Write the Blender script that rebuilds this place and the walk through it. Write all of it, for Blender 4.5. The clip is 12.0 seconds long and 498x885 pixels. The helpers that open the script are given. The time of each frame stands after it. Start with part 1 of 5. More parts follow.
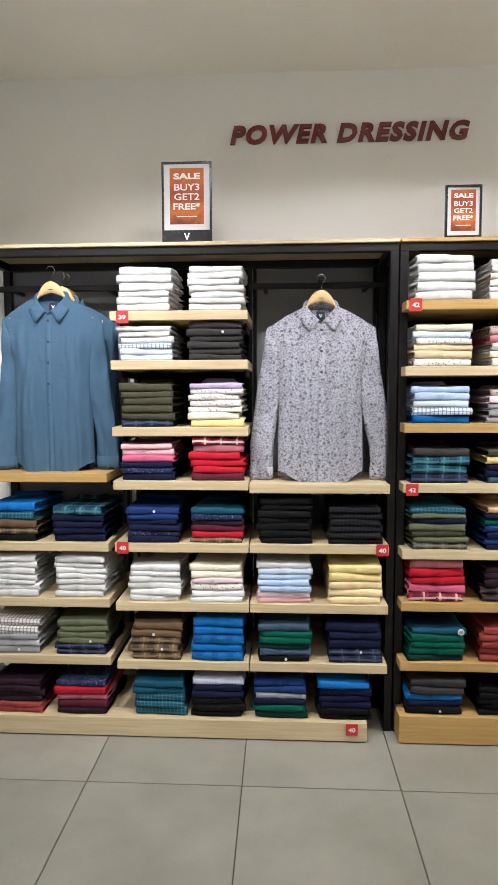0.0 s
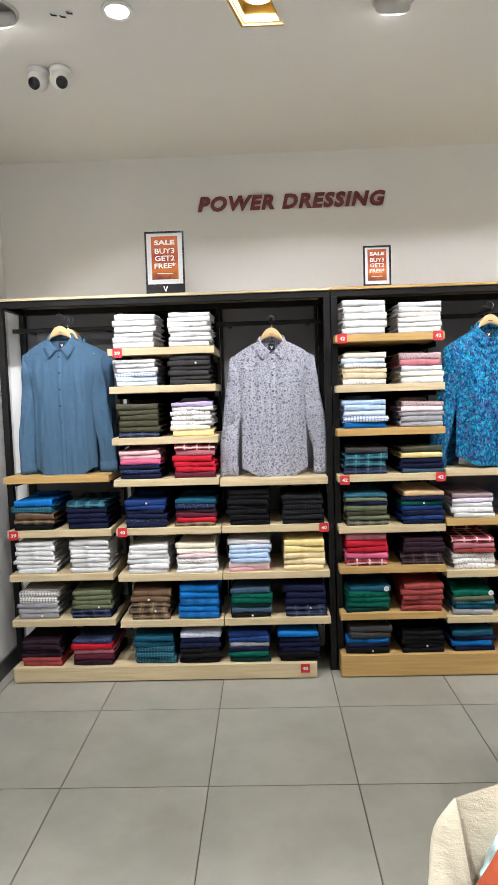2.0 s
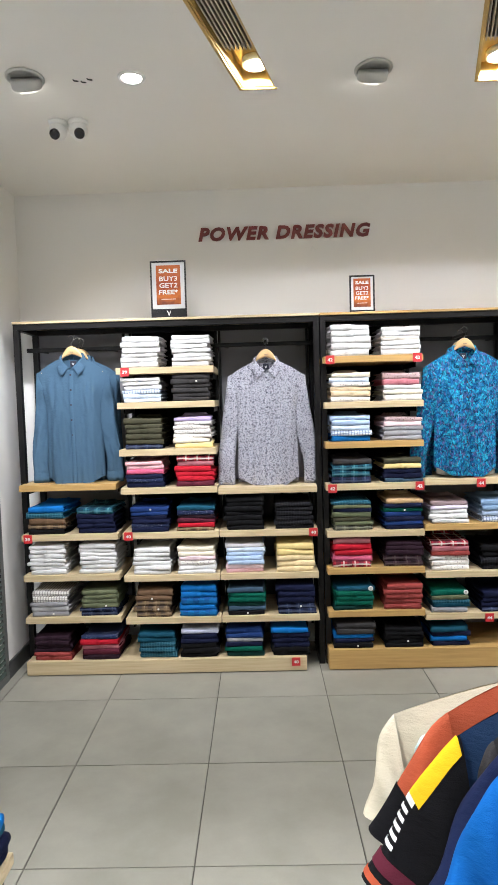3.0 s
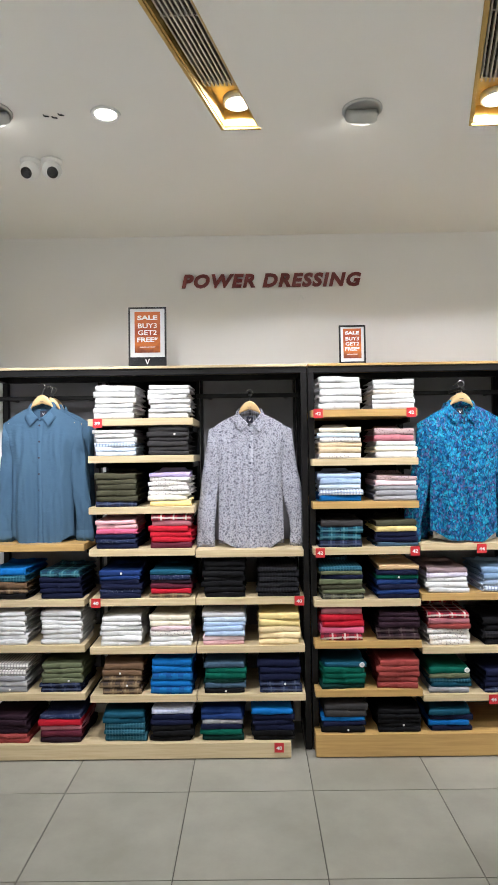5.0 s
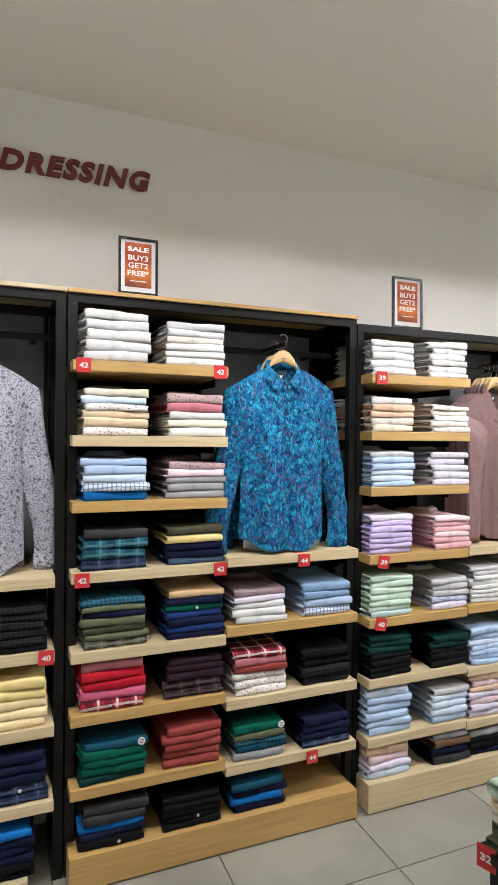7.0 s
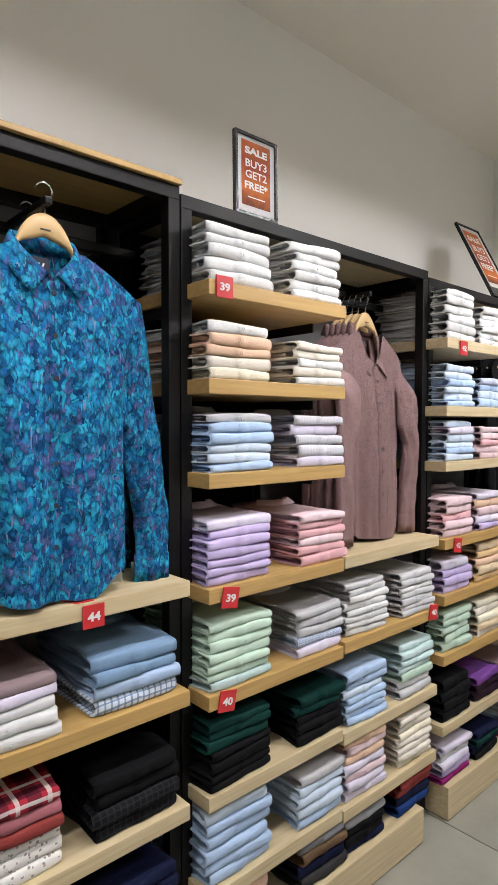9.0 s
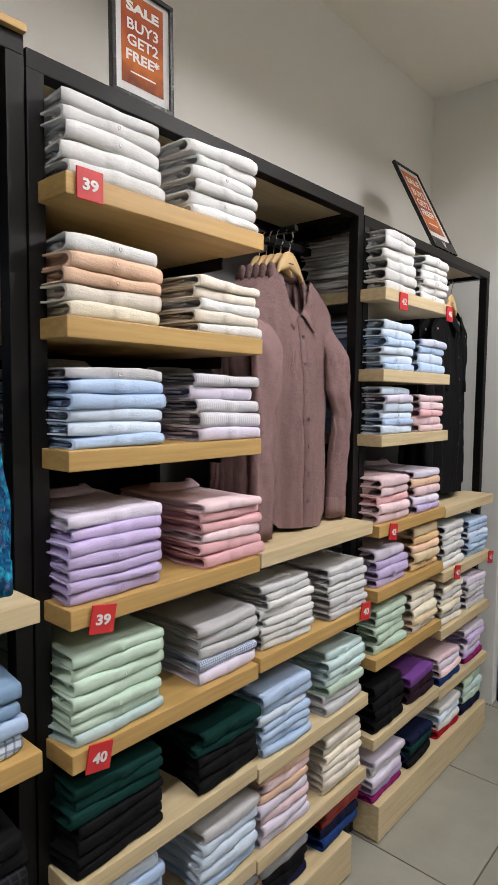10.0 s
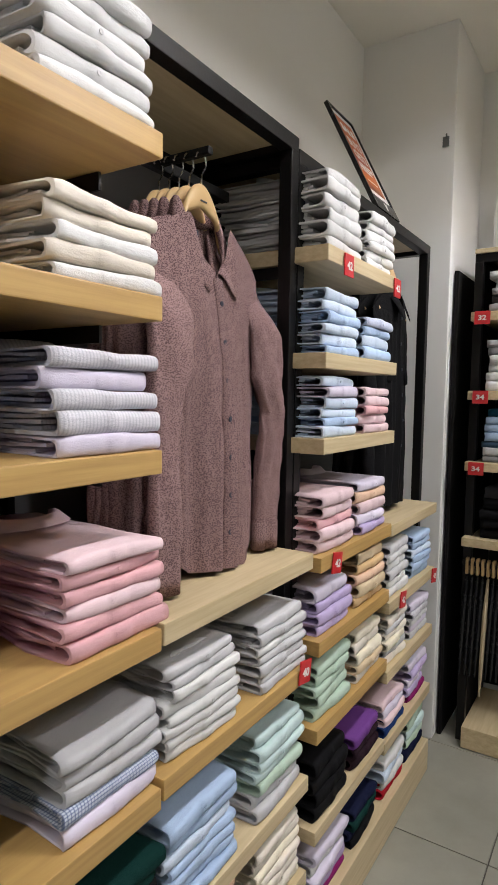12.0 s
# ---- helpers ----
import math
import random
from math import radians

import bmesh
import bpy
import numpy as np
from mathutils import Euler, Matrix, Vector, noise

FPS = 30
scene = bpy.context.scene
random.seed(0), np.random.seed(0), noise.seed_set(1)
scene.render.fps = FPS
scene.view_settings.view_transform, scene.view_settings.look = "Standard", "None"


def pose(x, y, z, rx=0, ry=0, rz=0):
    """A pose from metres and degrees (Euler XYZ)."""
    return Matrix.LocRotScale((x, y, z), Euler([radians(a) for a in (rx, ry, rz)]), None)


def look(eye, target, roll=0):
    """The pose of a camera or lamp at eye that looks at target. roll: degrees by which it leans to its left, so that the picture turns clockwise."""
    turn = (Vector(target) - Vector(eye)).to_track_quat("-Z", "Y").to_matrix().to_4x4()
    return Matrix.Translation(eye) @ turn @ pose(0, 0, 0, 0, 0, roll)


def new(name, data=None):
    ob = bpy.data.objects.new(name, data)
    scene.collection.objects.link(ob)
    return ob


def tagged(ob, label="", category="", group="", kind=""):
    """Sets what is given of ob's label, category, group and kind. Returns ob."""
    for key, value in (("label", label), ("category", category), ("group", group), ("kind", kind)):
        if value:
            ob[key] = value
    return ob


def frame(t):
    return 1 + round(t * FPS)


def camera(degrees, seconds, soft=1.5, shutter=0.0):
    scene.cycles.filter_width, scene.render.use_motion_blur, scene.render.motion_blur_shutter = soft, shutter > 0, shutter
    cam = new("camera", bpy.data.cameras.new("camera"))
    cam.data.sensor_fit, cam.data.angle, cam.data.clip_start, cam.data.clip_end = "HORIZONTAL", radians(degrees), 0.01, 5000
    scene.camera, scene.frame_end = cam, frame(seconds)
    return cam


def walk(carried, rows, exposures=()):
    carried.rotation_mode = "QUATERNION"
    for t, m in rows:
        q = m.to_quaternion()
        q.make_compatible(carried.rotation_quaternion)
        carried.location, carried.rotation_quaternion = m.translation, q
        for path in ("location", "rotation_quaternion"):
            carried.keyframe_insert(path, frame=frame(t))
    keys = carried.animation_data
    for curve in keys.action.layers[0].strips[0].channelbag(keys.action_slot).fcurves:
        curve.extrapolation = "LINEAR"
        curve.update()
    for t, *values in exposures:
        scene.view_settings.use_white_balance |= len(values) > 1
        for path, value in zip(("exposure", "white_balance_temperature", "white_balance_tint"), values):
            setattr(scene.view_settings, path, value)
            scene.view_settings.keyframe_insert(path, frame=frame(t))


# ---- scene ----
cam = camera(45.0, 12.0, 1.1)
PATH = [
    (0, (-0.066, -0.037, 1.493), (-0.169, 1.953, 1.327), -0.2),
    (0.5, (-0.065, -0.23, 1.5), (-0.126, 1.766, 1.396), -1.0),
    (1, (-0.047, -0.415, 1.52), (-0.073, 1.584, 1.442), -1.4),
    (1.5, (0.008, -0.574, 1.529), (0.011, 1.425, 1.447), -1.0),
    (2, (0.06, -0.762, 1.555), (0.004, 1.232, 1.401), -1.8),
    (2.5, (0.046, -0.92, 1.548), (-0.032, 1.075, 1.425), -1.7),
    (3, (0.055, -1.058, 1.608), (0.021, 0.938, 1.475), -1.6),
    (3.2, (0.065, -1.088, 1.642), (0.032, 0.907, 1.504), -2.1),
    (4.8, (0.119, -0.886, 1.634), (0.114, 1.113, 1.666), -0.0),
    (5, (0.123, -0.798, 1.639), (0.11, 1.202, 1.67), -0.8),
    (5.5, (0.079, -0.501, 1.645), (0.312, 1.485, 1.686), -0.4),
    (6, (0.091, -0.261, 1.639), (0.538, 1.689, 1.661), 0.4),
    (6.5, (0.167, 0.01, 1.614), (0.779, 1.914, 1.605), 0.8),
    (6.7, (0.187, 0.122, 1.606), (0.862, 2.004, 1.591), 0.7),
    (8.3, (0.544, 0.954, 1.559), (1.6, 2.651, 1.484), 1.3),
    (8.5, (0.61, 1.033, 1.534), (1.739, 2.682, 1.446), 1.4),
    (9, (0.74, 1.275, 1.513), (2.076, 2.762, 1.45), 0.1),
    (9.3, (0.834, 1.37, 1.486), (2.238, 2.791, 1.398), 0.0),
    (9.5, (0.898, 1.418, 1.495), (2.35, 2.788, 1.374), -0.2),
    (10, (1.074, 1.51, 1.484), (2.574, 2.826, 1.337), 0.6),
    (10.5, (1.199, 1.597, 1.473), (2.746, 2.851, 1.287), 1.0),
    (11, (1.283, 1.703, 1.474), (2.889, 2.881, 1.3), 0.1),
    (11.5, (1.356, 1.774, 1.471), (3.001, 2.9, 1.305), 0.4),
    (12, (1.459, 1.819, 1.476), (3.14, 2.891, 1.318), 0.8),
]
walk(cam, [(t, look(eye, target, roll)) for t, eye, target, roll in PATH],
     [(0, 0.0, 6500, 10), (3, 0.13, 6300, 10), (5.5, 0.06, 6300, 10), (6.5, -0.12, 6430, 10), (9, -0.40, 6500, 10), (10.5, -0.66, 6680, 10), (12, -0.66, 6620, 10)])

# ---- world, light, exposure ----
world = bpy.data.worlds.new("shop_world")
scene.world = world
world.use_nodes = True
world.node_tree.nodes["Background"].inputs[0].default_value = (0.9, 0.95, 1.0, 1)
world.node_tree.nodes["Background"].inputs[1].default_value = 0.05

CEIL = 2.97
BACK = 2.88
SIDE = -1.48


def spot(x, y, z, tx, ty, tz, watts, cone=100, blend=0.6, size=0.04, colour=(0.985, 0.968, 1.0)):
    data = bpy.data.lights.new("downlight_lamp", "SPOT")
    data.energy, data.spot_size, data.spot_blend, data.shadow_soft_size, data.color = watts, radians(cone), blend, size, colour
    ob = new("downlight_lamp", data)
    ob.matrix_world = look((x, y, z), (tx, ty, tz))
    return ob


# lamps in the trough ends, the round downlight and the swivel spots that face the shelves
TROUGHS = [0.093 + 1.018 * k for k in range(4)]
for lx in TROUGHS:
    spot(lx - 0.012, 1.56, 3.006, lx - 0.012, 1.58, 0, 22, 172, 0.05, 0.007)
spot(-0.435, 1.53, 2.955, -0.435, 1.6, 0, 75, 140, 0.5)
SWIVELS = [(-0.87, 1.50), (0.567, 1.53), (1.585, 1.53), (2.60, 1.53), (3.62, 1.53)]
for lx, ly in SWIVELS:
    spot(lx, ly + 0.05, 2.915, lx, 2.5, 1.12, 68 if lx > 0 else 98, 70, 0.55)
# an added row of unseen fill spots further back, narrow beams square to the shelves
ADDED_SHELF_SPOTS = [(-1.2, 0.1), (-0.2, 0.1), (0.8, 0.1), (1.8, 0.1), (2.8, 0.1), (3.6, 0.1)]
for lx, ly in ADDED_SHELF_SPOTS:
    # the westmost is much stronger, to lift the dim left end
    spot(lx, ly + 0.04, 2.92, lx, 2.5, 1.0, 14 if lx > -1 else 140, 48, 0.8, 0.03)
# unseen downlights added over the rest of the shop floor, for bounced light
ADDED_DOWNLIGHTS = [(lx, ly) for lx in (-2.4, -0.9, 0.6, 2.1, 3.6) for ly in (-2.8, -0.9)]
for lx, ly in ADDED_DOWNLIGHTS:
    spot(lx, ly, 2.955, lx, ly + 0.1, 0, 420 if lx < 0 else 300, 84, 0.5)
# one more unseen wide lamp, added to brighten the pier and end unit
ADDED_DOWNLIGHTS.append((3.45, 0.55))
spot(3.45, 0.55, 2.955, 3.5, 0.9, 0, 230, 150, 0.4)

# ---- materials ----
def base_mat(name):
    m = bpy.data.materials.new(name)
    m.use_nodes = True
    nt = m.node_tree
    return m, nt, nt.nodes["Principled BSDF"]


def node(nt, kind, **props):
    n = nt.nodes.new(kind)
    for k, v in props.items():
        n.inputs[k].default_value = v
    return n


def coords(nt, scale=(1, 1, 1), out="Object"):
    tc = nt.nodes.new("ShaderNodeTexCoord")
    mp = nt.nodes.new("ShaderNodeMapping")
    mp.inputs["Scale"].default_value = scale
    nt.links.new(tc.outputs[out], mp.inputs["Vector"])
    return mp.outputs["Vector"]


def mixc(nt, fac, a, b, mode="MIX"):
    n = nt.nodes.new("ShaderNodeMix")
    n.data_type, n.blend_type = "RGBA", mode
    for sock, v in ((n.inputs["Factor"], fac), (n.inputs["A"], a), (n.inputs["B"], b)):
        if isinstance(v, bpy.types.NodeSocket):
            nt.links.new(v, sock)
        elif isinstance(v, (int, float)):
            sock.default_value = v
        else:
            sock.default_value = (*v[:3], 1)
    return n.outputs["Result"]


def maths(nt, op, a, b=0.0):
    n = nt.nodes.new("ShaderNodeMath")
    n.operation = op
    for sock, v in ((n.inputs[0], a), (n.inputs[1], b)):
        if isinstance(v, bpy.types.NodeSocket):
            nt.links.new(v, sock)
        else:
            sock.default_value = v
    return n.outputs[0]


def noise_of(nt, vec, scale, detail=3.0, rough=0.5):
    n = node(nt, "ShaderNodeTexNoise", Scale=scale, Detail=detail, Roughness=rough)
    nt.links.new(vec, n.inputs["Vector"])
    return n


def ramp(nt, fac, stops, constant=False):
    n = nt.nodes.new("ShaderNodeValToRGB")
    if constant:
        n.color_ramp.interpolation = "CONSTANT"
    els = n.color_ramp.elements
    while len(els) < len(stops):
        els.new(0.5)
    for e, (p, c) in zip(els, stops):
        e.position, e.color = p, (*c[:3], 1)
    nt.links.new(fac, n.inputs["Fac"])
    return n.outputs["Color"]


def bump(nt, bsdf, height, strength=0.3, dist=0.002):
    b = node(nt, "ShaderNodeBump", Strength=strength, Distance=dist)
    nt.links.new(height, b.inputs["Height"])
    nt.links.new(b.outputs["Normal"], bsdf.inputs["Normal"])


def plain(name, colour, rough=0.5, metal=0.0, grain=60.0, vary=0.15, relief=0.15, gloss=0.5):
    """Paint, plastic or metal with fine unevenness."""
    m, nt, bs = base_mat(name)
    v = coords(nt)
    big, fine = noise_of(nt, v, grain * 0.06, 2), noise_of(nt, v, grain, 4)
    dark = tuple(c * (1 - vary) for c in colour)
    light = tuple(min(1, c * (1 + vary * 0.6)) for c in colour)
    c = mixc(nt, big.outputs["Fac"], dark, light)
    nt.links.new(c, bs.inputs["Base Color"])
    r = maths(nt, "MULTIPLY_ADD", fine.outputs["Fac"], 0.2)
    nt.nodes[-1].inputs[2].default_value = rough - 0.1
    nt.links.new(r, bs.inputs["Roughness"])
    bs.inputs["Metallic"].default_value = metal
    bs.inputs["Specular IOR Level"].default_value = gloss
    bump(nt, bs, fine.outputs["Fac"], relief, 0.001)
    return m


def painted_wall(name, colour):
    m, nt, bs = base_mat(name)
    v = coords(nt)
    big, mid, fine = noise_of(nt, v, 0.9, 3), noise_of(nt, v, 6.0, 4), noise_of(nt, v, 220.0, 3)
    c = mixc(nt, big.outputs["Fac"], tuple(x * 0.95 for x in colour), colour)
    c = mixc(nt, maths(nt, "MULTIPLY", mid.outputs["Fac"], 0.12), c, tuple(x * 0.8 for x in colour))
    nt.links.new(c, bs.inputs["Base Color"])
    bs.inputs["Roughness"].default_value = 0.55
    both = maths(nt, "ADD", maths(nt, "MULTIPLY", mid.outputs["Fac"], 1.5), fine.outputs["Fac"])
    bump(nt, bs, both, 0.12, 0.002)
    return m


def veneer(name, light, dark):
    """Wood veneer, grain along x."""
    m, nt, bs = base_mat(name)
    v = coords(nt, (1.2, 14, 30))
    oi = nt.nodes.new("ShaderNodeObjectInfo")
    add = nt.nodes.new("ShaderNodeVectorMath")
    add.operation = "ADD"
    nt.links.new(v, add.inputs[0])
    nt.links.new(maths(nt, "MULTIPLY", oi.outputs["Random"], 37.0), add.inputs[1])
    g = noise_of(nt, add.outputs[0], 3.0, 6, 0.6)
    f = noise_of(nt, add.outputs[0], 18.0, 3)
    c = ramp(nt, g.outputs["Fac"], [(0.3, dark), (0.62, light)])
    c = mixc(nt, maths(nt, "MULTIPLY", f.outputs["Fac"], 0.25), c, dark)
    nt.links.new(c, bs.inputs["Base Color"])
    bs.inputs["Roughness"].default_value = 0.42
    bump(nt, bs, f.outputs["Fac"], 0.12, 0.001)
    return m


def floor_tile_mat():
    m, nt, bs = base_mat("porcelain_tile")
    oi = nt.nodes.new("ShaderNodeObjectInfo")
    tc = nt.nodes.new("ShaderNodeTexCoord")
    add = nt.nodes.new("ShaderNodeVectorMath")
    add.operation = "ADD"
    nt.links.new(tc.outputs["Object"], add.inputs[0])
    nt.links.new(maths(nt, "MULTIPLY", oi.outputs["Random"], 50.0), add.inputs[1])
    big, fine = noise_of(nt, add.outputs[0], 3.0, 6, 0.6), noise_of(nt, add.outputs[0], 120, 3)
    cloud = ramp(nt, big.outputs["Fac"], [(0.36, (0, 0, 0)), (0.64, (1, 1, 1))])
    c = mixc(nt, cloud, (0.245, 0.240, 0.198), (0.315, 0.307, 0.258))
    c = mixc(nt, maths(nt, "MULTIPLY", oi.outputs["Random"], 0.16), c, (0.2, 0.19, 0.165))
    c = mixc(nt, maths(nt, "MULTIPLY", fine.outputs["Fac"], 0.12), c, (0.18, 0.17, 0.15))
    nt.links.new(c, bs.inputs["Base Color"])
    nt.links.new(maths(nt, "ADD", maths(nt, "MULTIPLY", big.outputs["Fac"], 0.22), 0.3), bs.inputs["Roughness"])
    bump(nt, bs, fine.outputs["Fac"], 0.05, 0.001)
    return m


def cloth(name, colour, pattern="", second=(0.02, 0.02, 0.03), third=None, scale=1.0):
    """Shirt cloth: woven relief, slight unevenness, and the printed or woven pattern."""
    m, nt, bs = base_mat("cloth_" + name)
    v = coords(nt)
    oi = nt.nodes.new("ShaderNodeObjectInfo")
    sep = nt.nodes.new("ShaderNodeSeparateXYZ")
    nt.links.new(v, sep.inputs[0])
    third = third or colour
    c = colour
    if pattern == "plaid":
        along = maths(nt, "ADD", sep.outputs["Y"], sep.outputs["Z"])
        bands = []
        for s, k in ((sep.outputs["X"], 15.0), (along, 15.0)):
            f = maths(nt, "FRACT", maths(nt, "MULTIPLY", s, k * scale))
            bands.append(maths(nt, "GREATER_THAN", f, 0.56))
            bands.append(maths(nt, "COMPARE", f, 0.25))
            nt.nodes[-1].inputs[2].default_value = 0.07
        c = mixc(nt, maths(nt, "MULTIPLY", bands[0], 0.65), c, second)
        c = mixc(nt, maths(nt, "MULTIPLY", bands[2], 0.65), c, second)
        c = mixc(nt, maths(nt, "MULTIPLY", bands[1], 0.7), c, third)
        c = mixc(nt, maths(nt, "MULTIPLY", bands[3], 0.7), c, third)
    elif pattern == "check":
        along = maths(nt, "ADD", sep.outputs["Y"], sep.outputs["Z"])
        for s in (sep.outputs["X"], along):
            f = maths(nt, "FRACT", maths(nt, "MULTIPLY", s, 62.0 * scale))
            g = maths(nt, "GREATER_THAN", f, 0.72)
            c = mixc(nt, maths(nt, "MULTIPLY", g, 0.7), c, second)
    elif pattern == "stripe":
        f = maths(nt, "FRACT", maths(nt, "MULTIPLY", sep.outputs["X"], 150.0 * scale))
        c = mixc(nt, maths(nt, "MULTIPLY", maths(nt, "GREATER_THAN", f, 0.6), 0.5), c, second)
    elif pattern == "print":
        vo = node(nt, "ShaderNodeTexVoronoi", Scale=90.0 * scale)
        nt.links.new(v, vo.inputs["Vector"])
        n = noise_of(nt, v, 160.0 * scale, 2)
        d = maths(nt, "ADD", vo.outputs["Distance"], maths(nt, "MULTIPLY", n.outputs["Fac"], 0.5))
        c = mixc(nt, maths(nt, "LESS_THAN", d, 0.52), c, second)
    elif pattern == "floral":
        flat = coords(nt, (1.0, 0.35, 1.0))
        wob = noise_of(nt, flat, 130.0, 2)
        specks = node(nt, "ShaderNodeTexVoronoi", Scale=170.0, Randomness=1.0)
        nt.links.new(flat, specks.inputs["Vector"])
        d = maths(nt, "ADD", specks.outputs["Distance"], maths(nt, "MULTIPLY", wob.outputs["Fac"], 0.5))
        c = mixc(nt, maths(nt, "MULTIPLY", maths(nt, "LESS_THAN", d, 0.68), 0.85), c, second)
        for sc, cut, w2, deep in ((44.0, 0.45, 0.38, 0.85), (80.0, 0.37, 0.42, 0.7)):
            vo = node(nt, "ShaderNodeTexVoronoi", Scale=sc, Randomness=0.85)
            nt.links.new(flat, vo.inputs["Vector"])
            n2 = noise_of(nt, v, 6.5 * sc, 2)
            d = maths(nt, "ADD", vo.outputs["Distance"], maths(nt, "MULTIPLY", n2.outputs["Fac"], w2))
            c = mixc(nt, maths(nt, "MULTIPLY", maths(nt, "LESS_THAN", d, cut), deep), c, third)
    elif pattern == "brush":
        vm = coords(nt, (1.0, 0.5, 0.62))
        wob = noise_of(nt, vm, 60.0, 2)
        ad = nt.nodes.new("ShaderNodeVectorMath")
        ad.operation = "MULTIPLY_ADD"
        nt.links.new(wob.outputs["Color"], ad.inputs[0])
        ad.inputs[1].default_value = (0.034, 0.03, 0.022)
        nt.links.new(vm, ad.inputs[2])
        # leaf-like dabs, each with a lit side and a dark rim
        c = (0.006, 0.05, 0.16)
        for sc, cut in ((78.0, 2.0), (105.0, 0.55)):
            vo = node(nt, "ShaderNodeTexVoronoi", Scale=sc)
            nt.links.new(ad.outputs[0], vo.inputs["Vector"])
            sp = nt.nodes.new("ShaderNodeSeparateColor")
            nt.links.new(vo.outputs["Color"], sp.inputs[0])
            dab = ramp(nt, sp.outputs["Red"], [(0.0, (0.005, 0.03, 0.11)), (0.2, (0.012, 0.12, 0.32)), (0.42, (0.018, 0.26, 0.50)),
                                                (0.68, (0.03, 0.42, 0.62)), (0.84, (0.05, 0.085, 0.27)), (1.0, (0.13, 0.14, 0.32))])
            hs2 = nt.nodes.new("ShaderNodeHueSaturation")
            nt.links.new(dab, hs2.inputs["Color"])
            nt.links.new(maths(nt, "MAXIMUM", maths(nt, "SUBTRACT", 1.3, maths(nt, "MULTIPLY", vo.outputs["Distance"], 1.25)), 0.2), hs2.inputs["Value"])
            c = mixc(nt, maths(nt, "MULTIPLY", maths(nt, "LESS_THAN", sp.outputs["Green"], cut), 0.9), c, hs2.outputs["Color"])
        hair = noise_of(nt, coords(nt, (300.0, 120.0, 90.0)), 1.0, 3, 0.6)
        c = mixc(nt, maths(nt, "MULTIPLY", maths(nt, "GREATER_THAN", hair.outputs["Fac"], 0.62), 0.5), c, (0.004, 0.02, 0.08))
        st2 = noise_of(nt, coords(nt, (190.0, 100.0, 30.0)), 1.0, 2, 0.5)
        c = mixc(nt, maths(nt, "MULTIPLY", maths(nt, "GREATER_THAN", st2.outputs["Fac"], 0.69), 0.6), c, (0.30, 0.26, 0.40))
    elif pattern == "weave":
        vo = node(nt, "ShaderNodeTexVoronoi", Scale=290.0, Randomness=0.9)
        nt.links.new(coords(nt, (1.0, 1.0, 1.7)), vo.inputs["Vector"])
        c = mixc(nt, maths(nt, "MULTIPLY", maths(nt, "LESS_THAN", vo.outputs["Distance"], 0.46), 0.85), c, second)
    big = noise_of(nt, v, 7.0, 3)
    weave = noise_of(nt, v, 700.0, 2, 0.6)
    c = mixc(nt, maths(nt, "MULTIPLY", big.outputs["Fac"], 0.22), c, tuple(x * 0.6 for x in colour))
    hs = nt.nodes.new("ShaderNodeHueSaturation")
    nt.links.new(c, hs.inputs["Color"])
    nt.links.new(maths(nt, "ADD", maths(nt, "MULTIPLY", oi.outputs["Random"], 0.22), 0.88), hs.inputs["Value"])
    nt.links.new(hs.outputs["Color"], bs.inputs["Base Color"])
    bs.inputs["Roughness"].default_value = 0.85
    bs.inputs["Specular IOR Level"].default_value = 0.08
    wr = noise_of(nt, coords(nt, (0.55, 1.0, 1.3)), 30.0, 6, 0.62)
    bump(nt, bs, maths(nt, "ADD", maths(nt, "MULTIPLY", wr.outputs["Fac"], 3.0), maths(nt, "MULTIPLY", weave.outputs["Fac"], 0.35)), 0.42, 0.0035)
    return m


def emitter(name, colour, strength):
    m, nt, bs = base_mat(name)
    bs.inputs["Emission Color"].default_value = (*colour, 1)
    bs.inputs["Emission Strength"].default_value = strength
    return m


M_WALL = painted_wall("white_wall_paint", (0.79, 0.785, 0.765))
M_CEIL = painted_wall("ceiling_paint", (0.80, 0.79, 0.75))
M_TILE = floor_tile_mat()
M_GROUT = plain("grout", (0.10, 0.093, 0.078), 0.9)
M_PALE = veneer("pale_veneer", (0.62, 0.51, 0.32), (0.48, 0.37, 0.21))
M_HONEY = veneer("honey_veneer", (0.52, 0.335, 0.12), (0.40, 0.245, 0.085))
M_STEEL = plain("black_steel", (0.004, 0.0036, 0.0036), 0.42, 0.0, 200, 0.15, 0.15, 0.3)
M_BACKG = plain("grey_back_panel", (0.26, 0.26, 0.275), 0.7)
M_BACKD = plain("dark_back_panel", (0.006, 0.0055, 0.0055), 0.8, gloss=0.15)
M_SKIRT = plain("dark_skirting", (0.05, 0.052, 0.052), 0.45)
M_GREYFRAME = plain("grey_metal", (0.16, 0.17, 0.165), 0.45, 0.3)
M_SLAT = plain("warm_grey_slat", (0.34, 0.31, 0.27), 0.5)
M_LOUVRE = plain("green_grey_louvre", (0.075, 0.105, 0.09), 0.5)
M_GOLD = plain("brass_trim", (0.50, 0.35, 0.11), 0.4, 0.6)
M_WHITEP = plain("white_plastic", (0.75, 0.75, 0.73), 0.35)
M_GREYP = plain("grey_plastic", (0.5, 0.5, 0.48), 0.4)
M_BLACKP = plain("black_plastic", (0.012, 0.012, 0.014), 0.25)
M_CHROME = plain("chrome", (0.6, 0.6, 0.6), 0.2, 1.0)
M_HANGER = plain("beech_hanger", (0.62, 0.42, 0.20), 0.4, 0.0, 40, 0.2)
M_RED = plain("red_tag", (0.55, 0.025, 0.03), 0.4)
M_WHITE = plain("white_ink", (0.72, 0.70, 0.68), 0.5)
